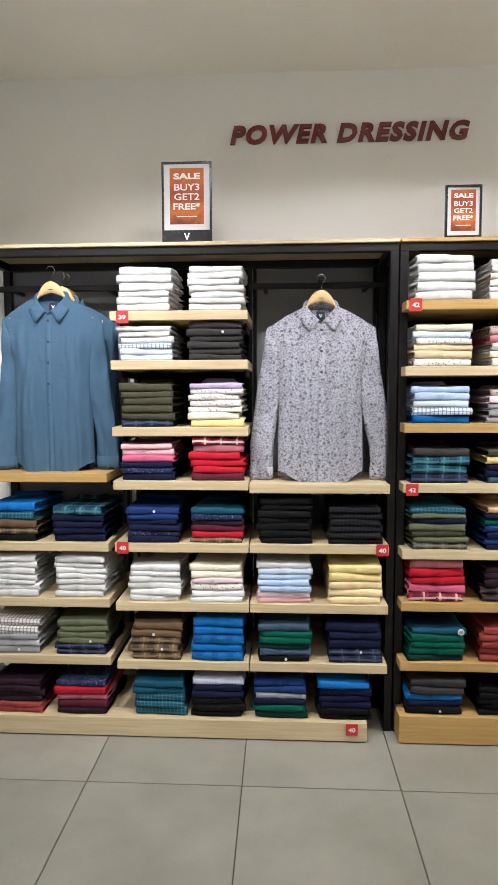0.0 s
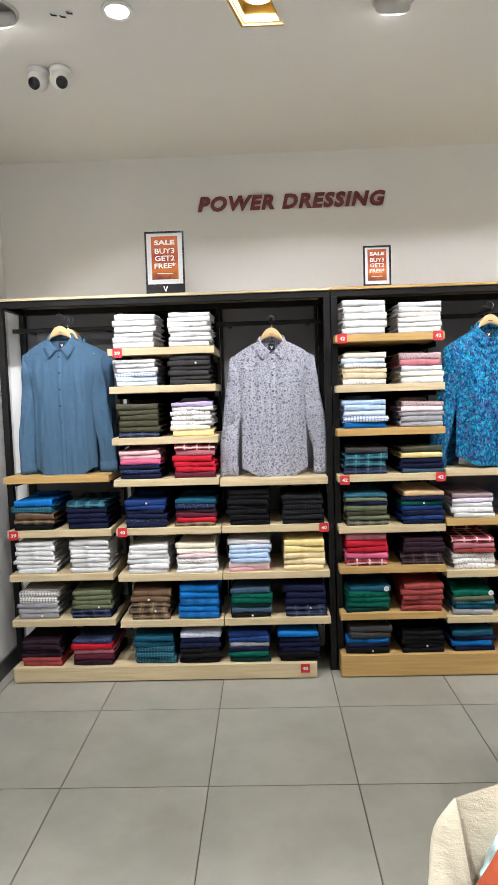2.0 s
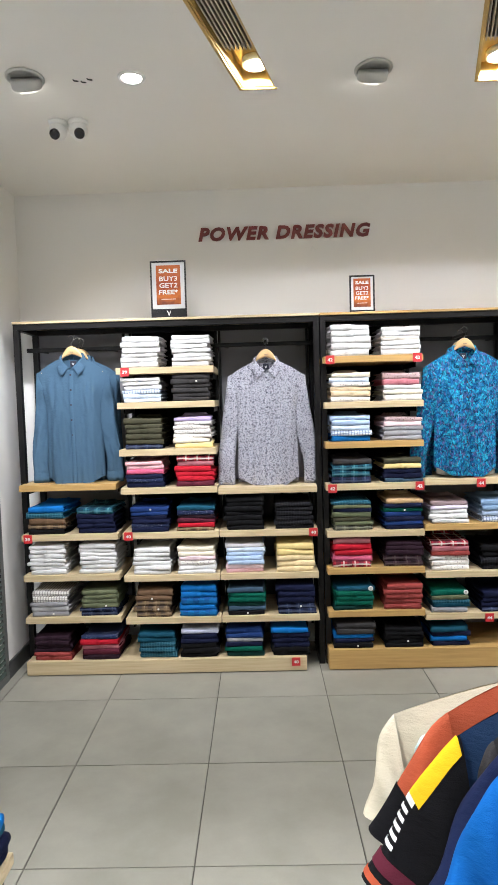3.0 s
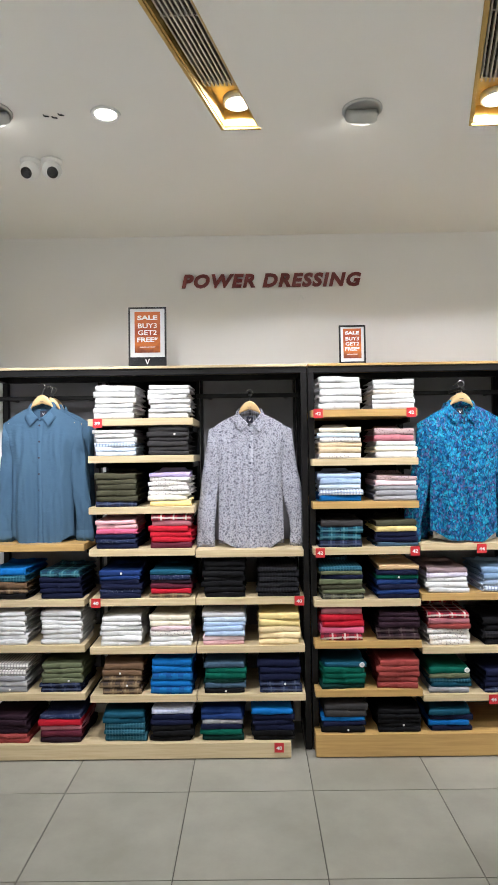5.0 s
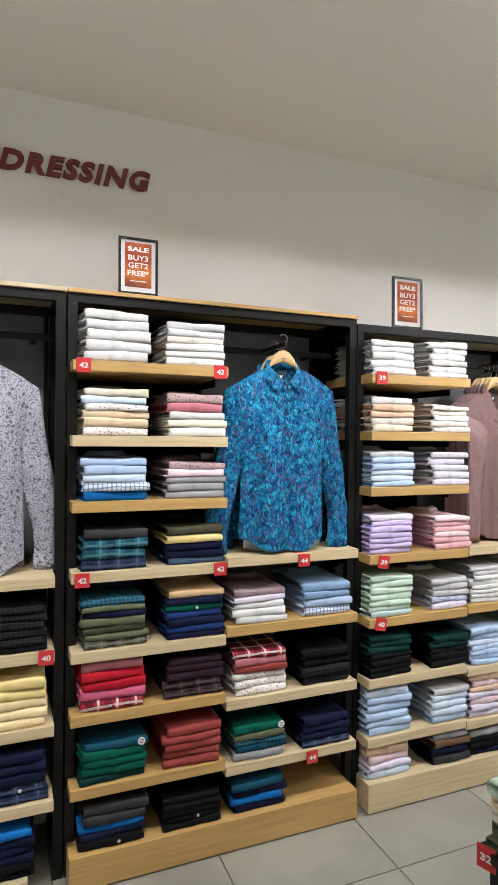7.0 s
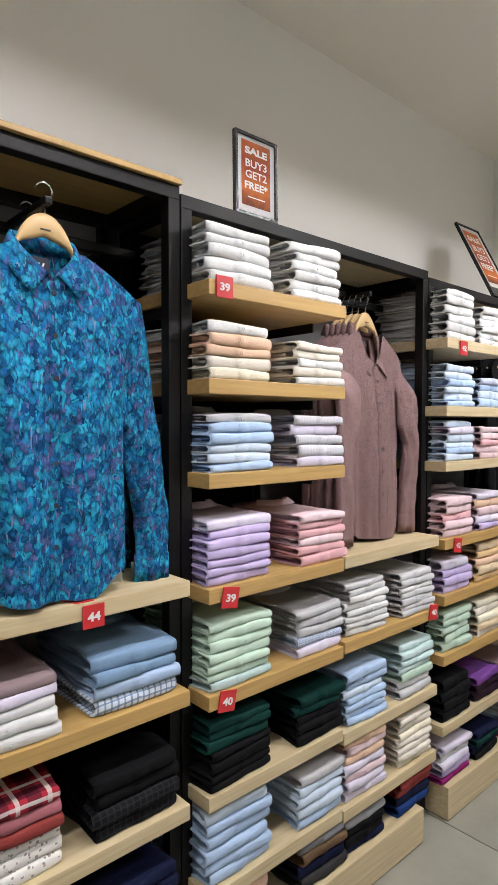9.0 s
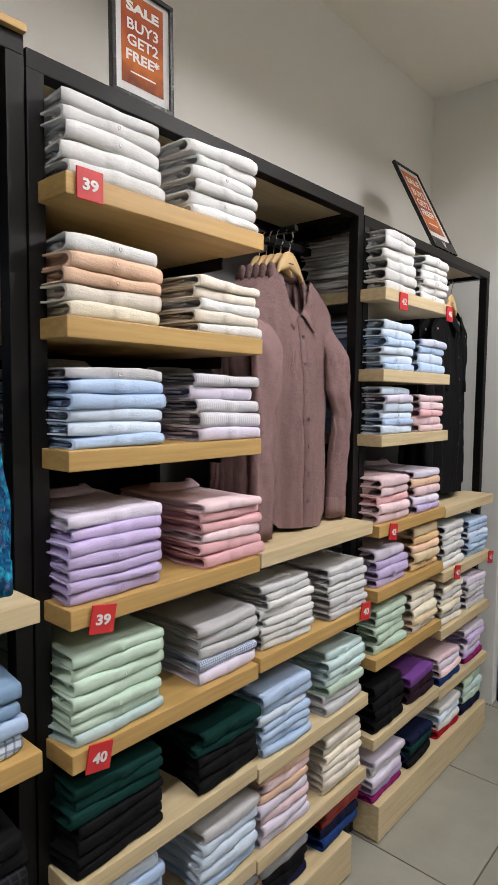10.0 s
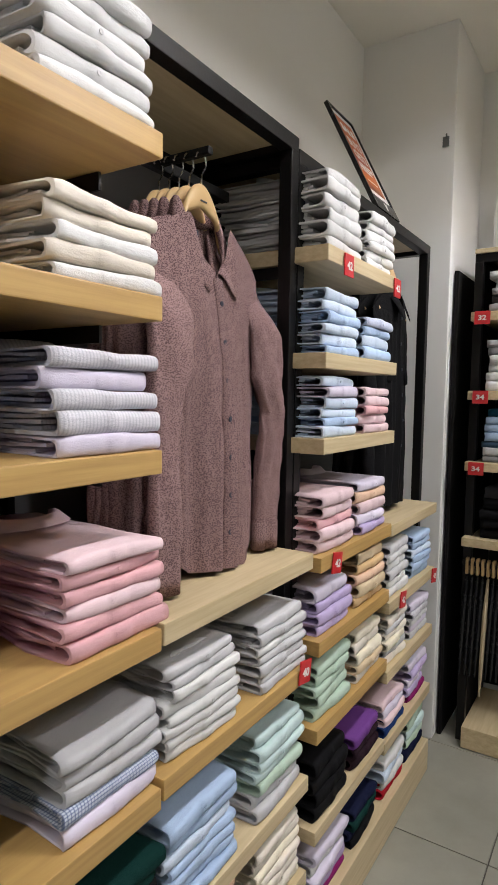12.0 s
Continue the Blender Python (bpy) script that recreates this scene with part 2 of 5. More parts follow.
M_LETTER = plain("maroon_letter", (0.16, 0.022, 0.022), 0.45)
M_PAPER = plain("white_card", (0.56, 0.55, 0.54), 0.5)
M_INK = plain("navy_label", (0.012, 0.016, 0.035), 0.6)
M_LAMP = emitter("lamp_glow", (1.0, 0.95, 0.86), 14.0)
M_TAN = plain("tan_leather", (0.5, 0.4, 0.26), 0.5)


def poster_mat():
    m, nt, bs = base_mat("orange_poster")
    v = coords(nt)
    sep = nt.nodes.new("ShaderNodeSeparateXYZ")
    nt.links.new(v, sep.inputs[0])
    n = noise_of(nt, v, 22.0, 2)
    f = maths(nt, "ADD", maths(nt, "MULTIPLY", sep.outputs["Z"], 4.0), maths(nt, "MULTIPLY", n.outputs["Fac"], 0.5))
    c = ramp(nt, f, [(0.2, (0.10, 0.02, 0.012)), (0.45, (0.48, 0.13, 0.02)), (0.7, (0.28, 0.045, 0.014)), (1.0, (0.44, 0.11, 0.025))])
    nt.links.new(c, bs.inputs["Base Color"])
    bs.inputs["Roughness"].default_value = 0.5
    bs.inputs["Specular IOR Level"].default_value = 0.2
    return m


M_POSTER = poster_mat()

# shirt colours by short key: colour, pattern, second colour, third colour, word for labels
CLOTHS = {
    "w": ((0.68, 0.68, 0.68), "", None, None, "white"),
    "iv": ((0.74, 0.68, 0.60), "", None, None, "ivory"),
    "cr": ((0.78, 0.72, 0.58), "", None, None, "cream"),
    "wp": ((0.76, 0.73, 0.70), "print", (0.30, 0.25, 0.26), None, "white printed"),
    "wx": ((0.74, 0.72, 0.69), "check", (0.12, 0.10, 0.10), None, "white and black checked"),
    "lb": ((0.42, 0.55, 0.76), "", None, None, "light blue"),
    "pb": ((0.60, 0.70, 0.84), "", None, None, "pale blue"),
    "bs": ((0.62, 0.66, 0.80), "stripe", (0.35, 0.42, 0.66), None, "blue striped"),
    "bc": ((0.66, 0.74, 0.84), "check", (0.08, 0.14, 0.32), None, "blue checked"),
    "bg": ((0.60, 0.66, 0.78), "check", (0.06, 0.10, 0.26), None, "blue gingham", 2.6),
    "md": ((0.22, 0.34, 0.50), "", None, None, "mid blue"),
    "br": ((0.009, 0.135, 0.42), "", None, None, "bright blue"),
    "bp": ((0.010, 0.12, 0.33), "plaid", (0.01, 0.05, 0.2), None, "bright blue plaid"),
    "ro": ((0.016, 0.042, 0.16), "", None, None, "royal blue"),
    "na": ((0.009, 0.012, 0.036), "", None, None, "navy"),
    "np": ((0.02, 0.03, 0.075), "plaid", (0.01, 0.01, 0.02), (0.08, 0.1, 0.16), "navy plaid"),
    "nx": ((0.02, 0.03, 0.08), "print", (0.16, 0.18, 0.26), None, "navy printed"),
    "sl": ((0.05, 0.09, 0.14), "", None, None, "slate"),
    "te": ((0.011, 0.070, 0.115), "", None, None, "teal"),
    "tx": ((0.012, 0.075, 0.115), "check", (0.06, 0.17, 0.23), None, "teal checked"),
    "tp": ((0.018, 0.10, 0.14), "plaid", (0.008, 0.02, 0.05), (0.1, 0.24, 0.28), "teal plaid"),
    "gr": ((0.004, 0.095, 0.064), "", None, None, "green"),
    "dg": ((0.006, 0.034, 0.030), "", None, None, "dark green"),
    "mi": ((0.50, 0.64, 0.53), "", None, None, "mint"),
    "mb": ((0.52, 0.66, 0.66), "", None, None, "pale aqua"),
    "ol": ((0.062, 0.060, 0.038), "", None, None, "olive"),
    "og": ((0.115, 0.13, 0.075), "", None, None, "sage olive"),
    "op": ((0.10, 0.10, 0.075), "plaid", (0.02, 0.025, 0.03), (0.2, 0.2, 0.15), "olive plaid"),
    "bn": ((0.14, 0.085, 0.05), "", None, None, "brown"),
    "bk": ((0.15, 0.10, 0.06), "plaid", (0.03, 0.025, 0.03), (0.28, 0.2, 0.12), "brown plaid"),
    "ta": ((0.58, 0.40, 0.22), "", None, None, "tan"),
    "be": ((0.70, 0.56, 0.38), "", None, None, "beige"),
    "ye": ((0.80, 0.64, 0.28), "", None, None, "yellow"),
    "py": ((0.78, 0.62, 0.36), "", None, None, "pale yellow"),
    "pe": ((0.76, 0.52, 0.38), "", None, None, "peach"),
    "pi": ((0.72, 0.42, 0.45), "", None, None, "pink"),
    "pp": ((0.76, 0.58, 0.62), "", None, None, "pale pink"),
    "dp": ((0.60, 0.12, 0.22), "", None, None, "deep pink"),
    "rs": ((0.45, 0.16, 0.19), "", None, None, "rose"),
    "re": ((0.46, 0.015, 0.03), "", None, None, "red"),
    "rp": ((0.40, 0.03, 0.05), "plaid", (0.02, 0.01, 0.02), (0.78, 0.74, 0.70), "red plaid"),
    "bq": ((0.29, 0.055, 0.05), "", None, None, "brick red"),
    "ma": ((0.10, 0.018, 0.032), "", None, None, "maroon"),
    "pl": ((0.028, 0.014, 0.022), "", None, None, "plum"),
    "pk": ((0.05, 0.026, 0.036), "plaid", (0.015, 0.012, 0.015), (0.12, 0.09, 0.09), "plum plaid"),
    "pu": ((0.16, 0.055, 0.25), "", None, None, "purple"),
    "mg": ((0.26, 0.02, 0.14), "", None, None, "magenta"),
    "la": ((0.52, 0.43, 0.68), "", None, None, "lavender"),
    "lv": ((0.68, 0.63, 0.76), "", None, None, "pale lavender"),
    "mv": ((0.27, 0.20, 0.21), "", None, None, "mauve"),
    "mp": ((0.42, 0.31, 0.31), "print", (0.16, 0.1, 0.1), None, "mauve printed"),
    "gy": ((0.30, 0.30, 0.32), "", None, None, "grey"),
    "lg": ((0.56, 0.56, 0.58), "", None, None, "light grey"),
    "gs": ((0.62, 0.61, 0.66), "stripe", (0.4, 0.4, 0.46), None, "grey striped"),
    "ch": ((0.042, 0.040, 0.041), "", None, None, "charcoal"),
    "b": ((0.008, 0.008, 0.009), "", None, None, "black"),
    "bx": ((0.009, 0.009, 0.011), "check", (0.026, 0.026, 0.03), None, "black checked"),
}
M_CLOTH = {}


def fabric(key):
    if key not in M_CLOTH:
        col, pat, second, third, word, *more = CLOTHS[key]
        M_CLOTH[key] = cloth(word.replace(" ", "_"), col, pat, second or (0.02, 0.02, 0.03), third, *more)
    return M_CLOTH[key]


M_DENIM = cloth("steel_blue_cotton", (0.066, 0.128, 0.20))
M_FLORAL = cloth("grey_floral", (0.43, 0.44, 0.505), "floral", (0.12, 0.12, 0.15), (0.08, 0.08, 0.105))
M_BRUSH = cloth("blue_brush_print", (0.02, 0.14, 0.26), "brush")
M_BROWN = cloth("brown_weave", (0.30, 0.195, 0.19), "weave", (0.05, 0.025, 0.03))
M_TEEBLUE = cloth("blue_jersey", (0.008, 0.11, 0.38))
M_LINING = cloth("white_lining", (0.7, 0.7, 0.7))

# ---- builders ----
def mesh_ob(name, bm, mat, smooth=False):
    me = bpy.data.meshes.new(name)
    bm.normal_update()
    bm.to_mesh(me)
    bm.free()
    me.materials.append(mat)
    if smooth:
        for p in me.polygons:
            p.use_smooth = True
    return new(name, me)


def part(name, bm, mat, parent, label="", smooth=False):
    ob = mesh_ob(name, bm, mat, smooth)
    ob.parent = parent
    return tagged(ob, label)


def thing(name, at, label, category, group="", m=None):
    ob = new(name)
    ob.empty_display_size = 0.1
    ob.matrix_world = m if m is not None else Matrix.Translation(at)
    return tagged(ob, label, category, group)


def add_box(bm, x0, x1, y0, y1, z0, z1, bevel=0.002, shear=0.0):
    made = bmesh.ops.create_cube(bm, size=1.0)["verts"]
    for v in made:
        v.co = Vector((x0 + (v.co.x + 0.5) * (x1 - x0), y0 + (v.co.y + 0.5) * (y1 - y0), z0 + (v.co.z + 0.5) * (z1 - z0)))
        v.co.x += shear * v.co.y
    if bevel > 0:
        edges = list({e for v in made for e in v.link_edges})
        bmesh.ops.bevel(bm, geom=edges, offset=bevel, segments=2, affect="EDGES", profile=0.6)
    return bm


def box(x0, x1, y0, y1, z0, z1, bevel=0.002, shear=0.0):
    return add_box(bmesh.new(), x0, x1, y0, y1, z0, z1, bevel, shear)


def add_tube(bm, pts, r, n=8, cap=True):
    """A round bar through the points; r is one radius or one for each point."""
    rings = []
    for i, p in enumerate(pts):
        a, b = Vector(pts[max(i - 1, 0)]), Vector(pts[min(i + 1, len(pts) - 1)])
        t = (b - a).normalized()
        u = t.cross(Vector((0, 0, 1)) if abs(t.z) < 0.9 else Vector((1, 0, 0))).normalized()
        w = t.cross(u)
        rad = r[i] if isinstance(r, (list, tuple)) else r
        rings.append([bm.verts.new(Vector(p) + rad * (math.cos(k * math.tau / n) * u + math.sin(k * math.tau / n) * w)) for k in range(n)])
    for a, b in zip(rings, rings[1:]):
        for k in range(n):
            bm.faces.new((a[k], a[(k + 1) % n], b[(k + 1) % n], b[k]))
    if cap:
        bm.faces.new(rings[0][::-1])
        bm.faces.new(rings[-1])
    return bm


def tube(pts, r, n=8):
    return add_tube(bmesh.new(), pts, r, n)


def lathe(profile, n=24, cx=0.0, cy=0.0):
    """A turned body: (radius, z) pairs round the z axis."""
    bm = bmesh.new()
    rings = [[bm.verts.new((cx + r * math.cos(k * math.tau / n), cy + r * math.sin(k * math.tau / n), z)) for k in range(n)] for r, z in profile]
    for a, b in zip(rings, rings[1:]):
        for k in range(n):
            bm.faces.new((a[k], a[(k + 1) % n], b[(k + 1) % n], b[k]))
    bm.faces.new(rings[0][::-1])
    bm.faces.new(rings[-1])
    bmesh.ops.recalc_face_normals(bm, faces=bm.faces[:])
    return bm


def lettering(text, size, width, bold=0.0, shear=0.0, depth=0.002, height=None, space=1.0):
    """Letters as a bmesh in the xz plane, facing -y, from x=0, on z=0, drawn to the width given."""
    cu = bpy.data.curves.new("letters", "FONT")
    cu.body, cu.size, cu.offset, cu.shear, cu.extrude = text, size, bold, shear, depth
    cu.resolution_u = 3
    cu.space_character = space
    ob = new("letters", cu)
    bpy.context.view_layer.update()
    me = bpy.data.meshes.new_from_object(ob.evaluated_get(bpy.context.evaluated_depsgraph_get()))
    bpy.data.objects.remove(ob)
    bm = bmesh.new()
    bm.from_mesh(me)
    bpy.data.meshes.remove(me)
    xs, ys = [v.co.x for v in bm.verts], [v.co.y for v in bm.verts]
    kx = width / (max(xs) - min(xs)) if width else 1
    ky = height / (max(ys) - min(ys)) if height else kx
    x0, y0 = min(xs), min(ys)
    for v in bm.verts:
        v.co = Vector(((v.co.x - x0) * kx, -v.co.z, (v.co.y - y0) * ky))
    return bm


def each_letter(name, bm, mat, parent, label=""):
    """Every letter of a lettering bmesh as a part of its own."""
    bmesh.ops.remove_doubles(bm, verts=bm.verts[:], dist=1e-6)
    left = set(bm.verts)
    islands = []
    while left:
        todo, seen = [left.pop()], []
        while todo:
            v = todo.pop()
            seen.append(v)
            for e in v.link_edges:
                o = e.other_vert(v)
                if o in left:
                    left.remove(o)
                    todo.append(o)
        islands.append(seen)
    islands.sort(key=lambda vs: min(v.co.x for v in vs))
    for vs in islands:
        one = bmesh.new()
        where = {v: one.verts.new(v.co) for v in vs}
        for f in {f for v in vs for f in v.link_faces}:
            one.faces.new([where[v] for v in f.verts])
        part(name, one, mat, parent, label)
    bm.free()


def moved(bm, x=0, y=0, z=0):
    bmesh.ops.translate(bm, vec=(x, y, z), verts=bm.verts[:])
    return bm


def structure(name, bm, mat, label, category):
    return tagged(mesh_ob(name, bm, mat), label, category, "", "structure")


# ---- the large structure ----
X0, X1, Y0 = -5.0, 8.0, -5.2
structure("floor", box(X0, X1, Y0, 3.1, -0.12, -0.006, 0), M_GROUT, "dark grout bed under the grey floor tiles", "floor")
structure("wall_north", box(SIDE - 0.14, 4.0, BACK, BACK + 0.2, 0, CEIL, 0), M_WALL, "white painted wall behind the shirt shelves", "wall")
structure("wall_west", box(SIDE - 0.14, SIDE, 0.9, BACK, 0, CEIL, 0), M_WALL, "white painted side wall with dark skirting", "wall")
structure("wall_west_return", box(X0, SIDE - 0.14, 0.9, 1.04, 0, CEIL, 0), M_WALL, "white painted return wall", "wall")
structure("wall_west_far", box(X0 - 0.2, X0, Y0, 1.04, 0, CEIL, 0), M_WALL, "plain white shop wall", "wall")
structure("wall_south", box(X0 - 0.2, X1 + 0.2, Y0 - 0.2, Y0, 0, CEIL, 0), M_WALL, "plain white shop wall", "wall")
structure("wall_pier", box(4.0, 4.48, 2.48, BACK + 0.2, 0, CEIL, 0.004), M_WALL, "white plastered pier beside the shelves", "wall")
structure("wall_east", box(4.48, 4.68, Y0, 2.48 + 0.6, 0, CEIL, 0), M_WALL, "white painted end wall", "wall")
structure("wall_ledge", box(4.40, 4.477, 0.5, 2.395, 2.1, 2.36, 0.004), M_WALL, "white plaster ledge above the end shelves", "wall")

# ceiling in strips round the troughs (their sides run aslant)
SHEAR, TY0, TY1, THALF = 0.29, -0.7, 1.65, 0.073
bm = bmesh.new()
add_box(bm, X0, 4.7, TY1, BACK + 0.2, CEIL, CEIL + 0.2, 0)
add_box(bm, X0, 4.7, Y0 - 0.2, TY0, CEIL, CEIL + 0.2, 0)
edges = [X0 - 2]
for lx in TROUGHS:
    c = lx - SHEAR * TY1
    edges += [c - THALF, c + THALF]
edges.append(7.0)
for a, b in zip(edges[0::2], edges[1::2]):
    add_box(bm, a, b, TY0, TY1, CEIL, CEIL + 0.2, 0, SHEAR)
structure("ceiling", bm, M_CEIL, "matt off-white plaster ceiling with slanted recesses", "ceiling")

# skirting and louvred cabinet on the west wall
structure("baseboard", box(SIDE + 0.001, SIDE + 0.014, 2.40, BACK - 0.001, 0.0, 0.10, 0.002), M_SKIRT, "dark grey skirting along the side wall", "skirting")


def louvre_cabinet():
    t = thing("louvre_door", (SIDE + 0.002, 2.0, 0), "grey framed door with green-grey louvre slats on the side wall", "louvre door")
    y0, y1, h = -0.62, 0.395, 1.36
    part("frame_stile", box(0, 0.014, y1 - 0.045, y1, 0, h), M_GREYFRAME, t)
    part("frame_stile", box(0, 0.014, y0, y0 + 0.045, 0, h), M_GREYFRAME, t)
    part("frame_rail", box(0, 0.014, y0 + 0.045, y1 - 0.045, h - 0.05, h), M_GREYFRAME, t)
    part("frame_rail", box(0, 0.014, y0 + 0.045, y1 - 0.045, 0, 0.05), M_GREYFRAME, t)
    for k in range(38):
        bm = box(0.0, 0.02, y0 + 0.047, y1 - 0.047, -0.003, 0.003, 0.001)
        bmesh.ops.rotate(bm, cent=(0.01, 0, 0), matrix=Matrix.Rotation(radians(38), 3, "Y"), verts=bm.verts[:])
        part("slat", moved(bm, 0.0, 0, 0.068 + k * 0.033), M_LOUVRE, t)
    return t


louvre_cabinet()

# air grilles with brass-coloured reveals and a lamp at the end
for lx in TROUGHS:
    t = thing("air_grille", (lx, TY1, CEIL), "recessed black air grille with brass reveals and a round lamp", "air vent", "ceiling grilles")
    L = TY0 - TY1
    s = SHEAR
    part("reveal", box(-THALF + 0.001, -THALF + 0.007, L, -0.001, 0.003, 0.085, 0, s), M_GOLD, t, "brass-coloured reveal")
    part("reveal", box(THALF - 0.007, THALF - 0.001, L, -0.001, 0.003, 0.085, 0, s), M_GOLD, t, "brass-coloured reveal")
    part("reveal", box(-THALF + 0.007, THALF - 0.007, -0.008, -0.001, 0.003, 0.085, 0, s), M_GOLD, t, "brass-coloured reveal")
    part("rim", box(-THALF - 0.012, -THALF + 0.001, L, 0.012, -0.004, 0.003, 0.001, s), M_GOLD, t, "brass-coloured rim")
    part("rim", box(-THALF + 0.001, THALF + 0.006, 0.0, 0.012, -0.004, 0.003, 0.001, s), M_GOLD, t, "brass-coloured rim")
    part("backing", box(-THALF + 0.007, THALF - 0.007, L, -0.008, 0.078, 0.085, 0, s), M_BLACKP, t)
    part("lamp_plate", box(-THALF + 0.007, THALF - 0.007, -0.24, -0.008, 0.070, 0.077, 0.001, s), M_GOLD, t, "brass-coloured plate round the lamp")
    for k in range(8):
        x = -0.056 + k * 0.016
        part("slat", box(x - 0.0032, x + 0.0032, L, -0.245, 0.022, 0.060, 0, s), M_SLAT, t, "warm grey slat")
    for k in range(6):
        y = -0.26 - k * 0.34
        part("crossbar", box(-0.065, 0.065, y - 0.006, y, 0.026, 0.06, 0, s), M_SLAT, t)
    bm = lathe([(0.056, 0.069), (0.056, 0.046), (0.050, 0.044), (0.046, 0.050)], 28, -0.012, -0.09)
    ring = part("lamp_ring", bm, M_WHITEP, t, "white lamp ring", True)
    part("lamp_lens", lathe([(0.045, 0.0445), (0.045, 0.0435), (0.03, 0.0415), (0.01, 0.041)], 28, -0.012, -0.09), M_LAMP, ring, "glowing lamp lens", True)


def downlight(x, y):
    t = thing("downlight", (x, y, CEIL), "round white recessed downlight, switched on", "ceiling light", "downlights")
    part("trim_ring", lathe([(0.058, -0.001), (0.057, -0.006), (0.046, -0.008), (0.042, -0.002)], 32), M_WHITEP, t, "", True)
    part("lens", lathe([(0.043, -0.0025), (0.04, -0.0055), (0.02, -0.007), (0.005, -0.007)], 28), M_LAMP, t, "glowing round lens", True)


downlight(-0.435, 1.53)
# fixtures for the added lamps, all out of view
for x, y in ADDED_DOWNLIGHTS:
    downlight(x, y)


def swivel_spot(x, y):
    t = thing("swivel_spotlight", (x, y, CEIL), "half-recessed grey swivel spotlight turned to the shelves", "ceiling light", "swivel spotlights")
    part("collar", lathe([(0.078, -0.001), (0.078, -0.007), (0.068, -0.010), (0.066, -0.003)], 36), M_GREYP, t, "light grey collar", True)
    bm = lathe([(0.058, 0.0), (0.062, -0.012), (0.062, -0.038), (0.057, -0.044), (0.034, -0.044)], 36)
    bmesh.ops.rotate(bm, cent=(0, 0, 0), matrix=Matrix.Rotation(radians(40), 3, "X"), verts=bm.verts[:])
    body = part("head", bm, M_GREYP, t, "grey lamp head", True)
    bm = lathe([(0.048, -0.0455), (0.044, -0.048), (0.02, -0.050), (0.005, -0.050)], 28)
    bmesh.ops.rotate(bm, cent=(0, 0, 0), matrix=Matrix.Rotation(radians(40), 3, "X"), verts=bm.verts[:])
    part("lens", bm, M_LAMP, body, "glowing lens", True)


# the added fill spots get the same fixture, out of view
for x, y in SWIVELS + ADDED_SHELF_SPOTS:
    swivel_spot(x, y)


def dome_camera(x, y, yaw):
    t = thing("security_camera", (x, y, CEIL), "white dome security camera with black lens on the ceiling", "security camera", "ceiling cameras",
              pose(x, y, CEIL, 0, 0, yaw))
    part("mount", lathe([(0.046, -0.0005), (0.046, -0.012), (0.040, -0.018), (0.02, -0.02)], 28), M_WHITEP, t, "", True)
    bm = bmesh.new()
    bmesh.ops.create_uvsphere(bm, u_segments=24, v_segments=16, radius=0.043)
    ball = part("ball", moved(bm, 0, -0.004, -0.045), M_WHITEP, t, "", True)
    bm = lathe([(0.024, 0.0), (0.024, 0.012), (0.018, 0.015), (0.006, 0.016)], 24)
    bmesh.ops.rotate(bm, cent=(0, 0, 0), matrix=Matrix.Rotation(radians(128), 3, "X"), verts=bm.verts[:])
    part("lens", moved(bm, 0, -0.031, -0.065), M_BLACKP, ball, "black glossy lens", True)


dome_camera(-0.866, 1.90, -12)
dome_camera(-0.770, 1.90, 22)

# cable ends that hang out of the ceiling
t = thing("ceiling_wires", (-0.65, 1.53, CEIL), "short dark cable ends poking out of the ceiling", "cable")
for dx, dy in ((-0.03, 0.0), (0.0, 0.012), (0.03, -0.006)):
    part("cable_end", tube([(dx, dy, 0.0), (dx + 0.004, dy, -0.006), (dx + 0.014, dy - 0.004, -0.009), (dx + 0.02, dy + 0.004, -0.006)], 0.0028, 6), M_BLACKP, t)

# wall letters
t = thing("wall_lettering", (-0.30, BACK - 0.001, 2.645), "raised maroon capital letters on the white wall", "sign")
each_letter("letter", moved(lettering("POWER DRESSING", 0.1, 1.10, 0.0042, 0.22, 0.006, 0.086, 1.14), 0, -0.0075, 0), M_LETTER, t)

# small white slanted marks on the wall below the letters
t = thing("wall_mark", (0.435, BACK - 0.001, 2.58), "small white raised marks on the wall below the letters", "adhesive scrap")
for dx, w, h, lean in ((-0.012, 0.012, 0.030, 0.5), (0.007, 0.010, 0.024, -0.4), (0.024, 0.006, 0.010, 0.2)):
    bm = box(-w / 2, w / 2, -0.003, 0, -h / 2, h / 2, 0.001)
    for v in bm.verts:
        v.co.x += lean * v.co.z + dx
    part("scrap", bm, M_WHITEP, t)

# small bracket on the pier
t = thing("wall_bracket", (3.999, 2.515, 2.505), "small dark metal bracket screwed to the pier", "bracket")
part("plate", box(-0.006, 0, -0.013, 0.013, -0.02, 0.02), M_GREYFRAME, t)
part("hook", tube([(-0.004, -0.006, 0.012), (-0.018, -0.006, 0.012), (-0.021, -0.006, 0.024)], 0.0035, 6), M_GREYFRAME, t)


# ---- shelving ----
FRONT, STEEL_Y = 2.44, 2.53
THICK = 0.038


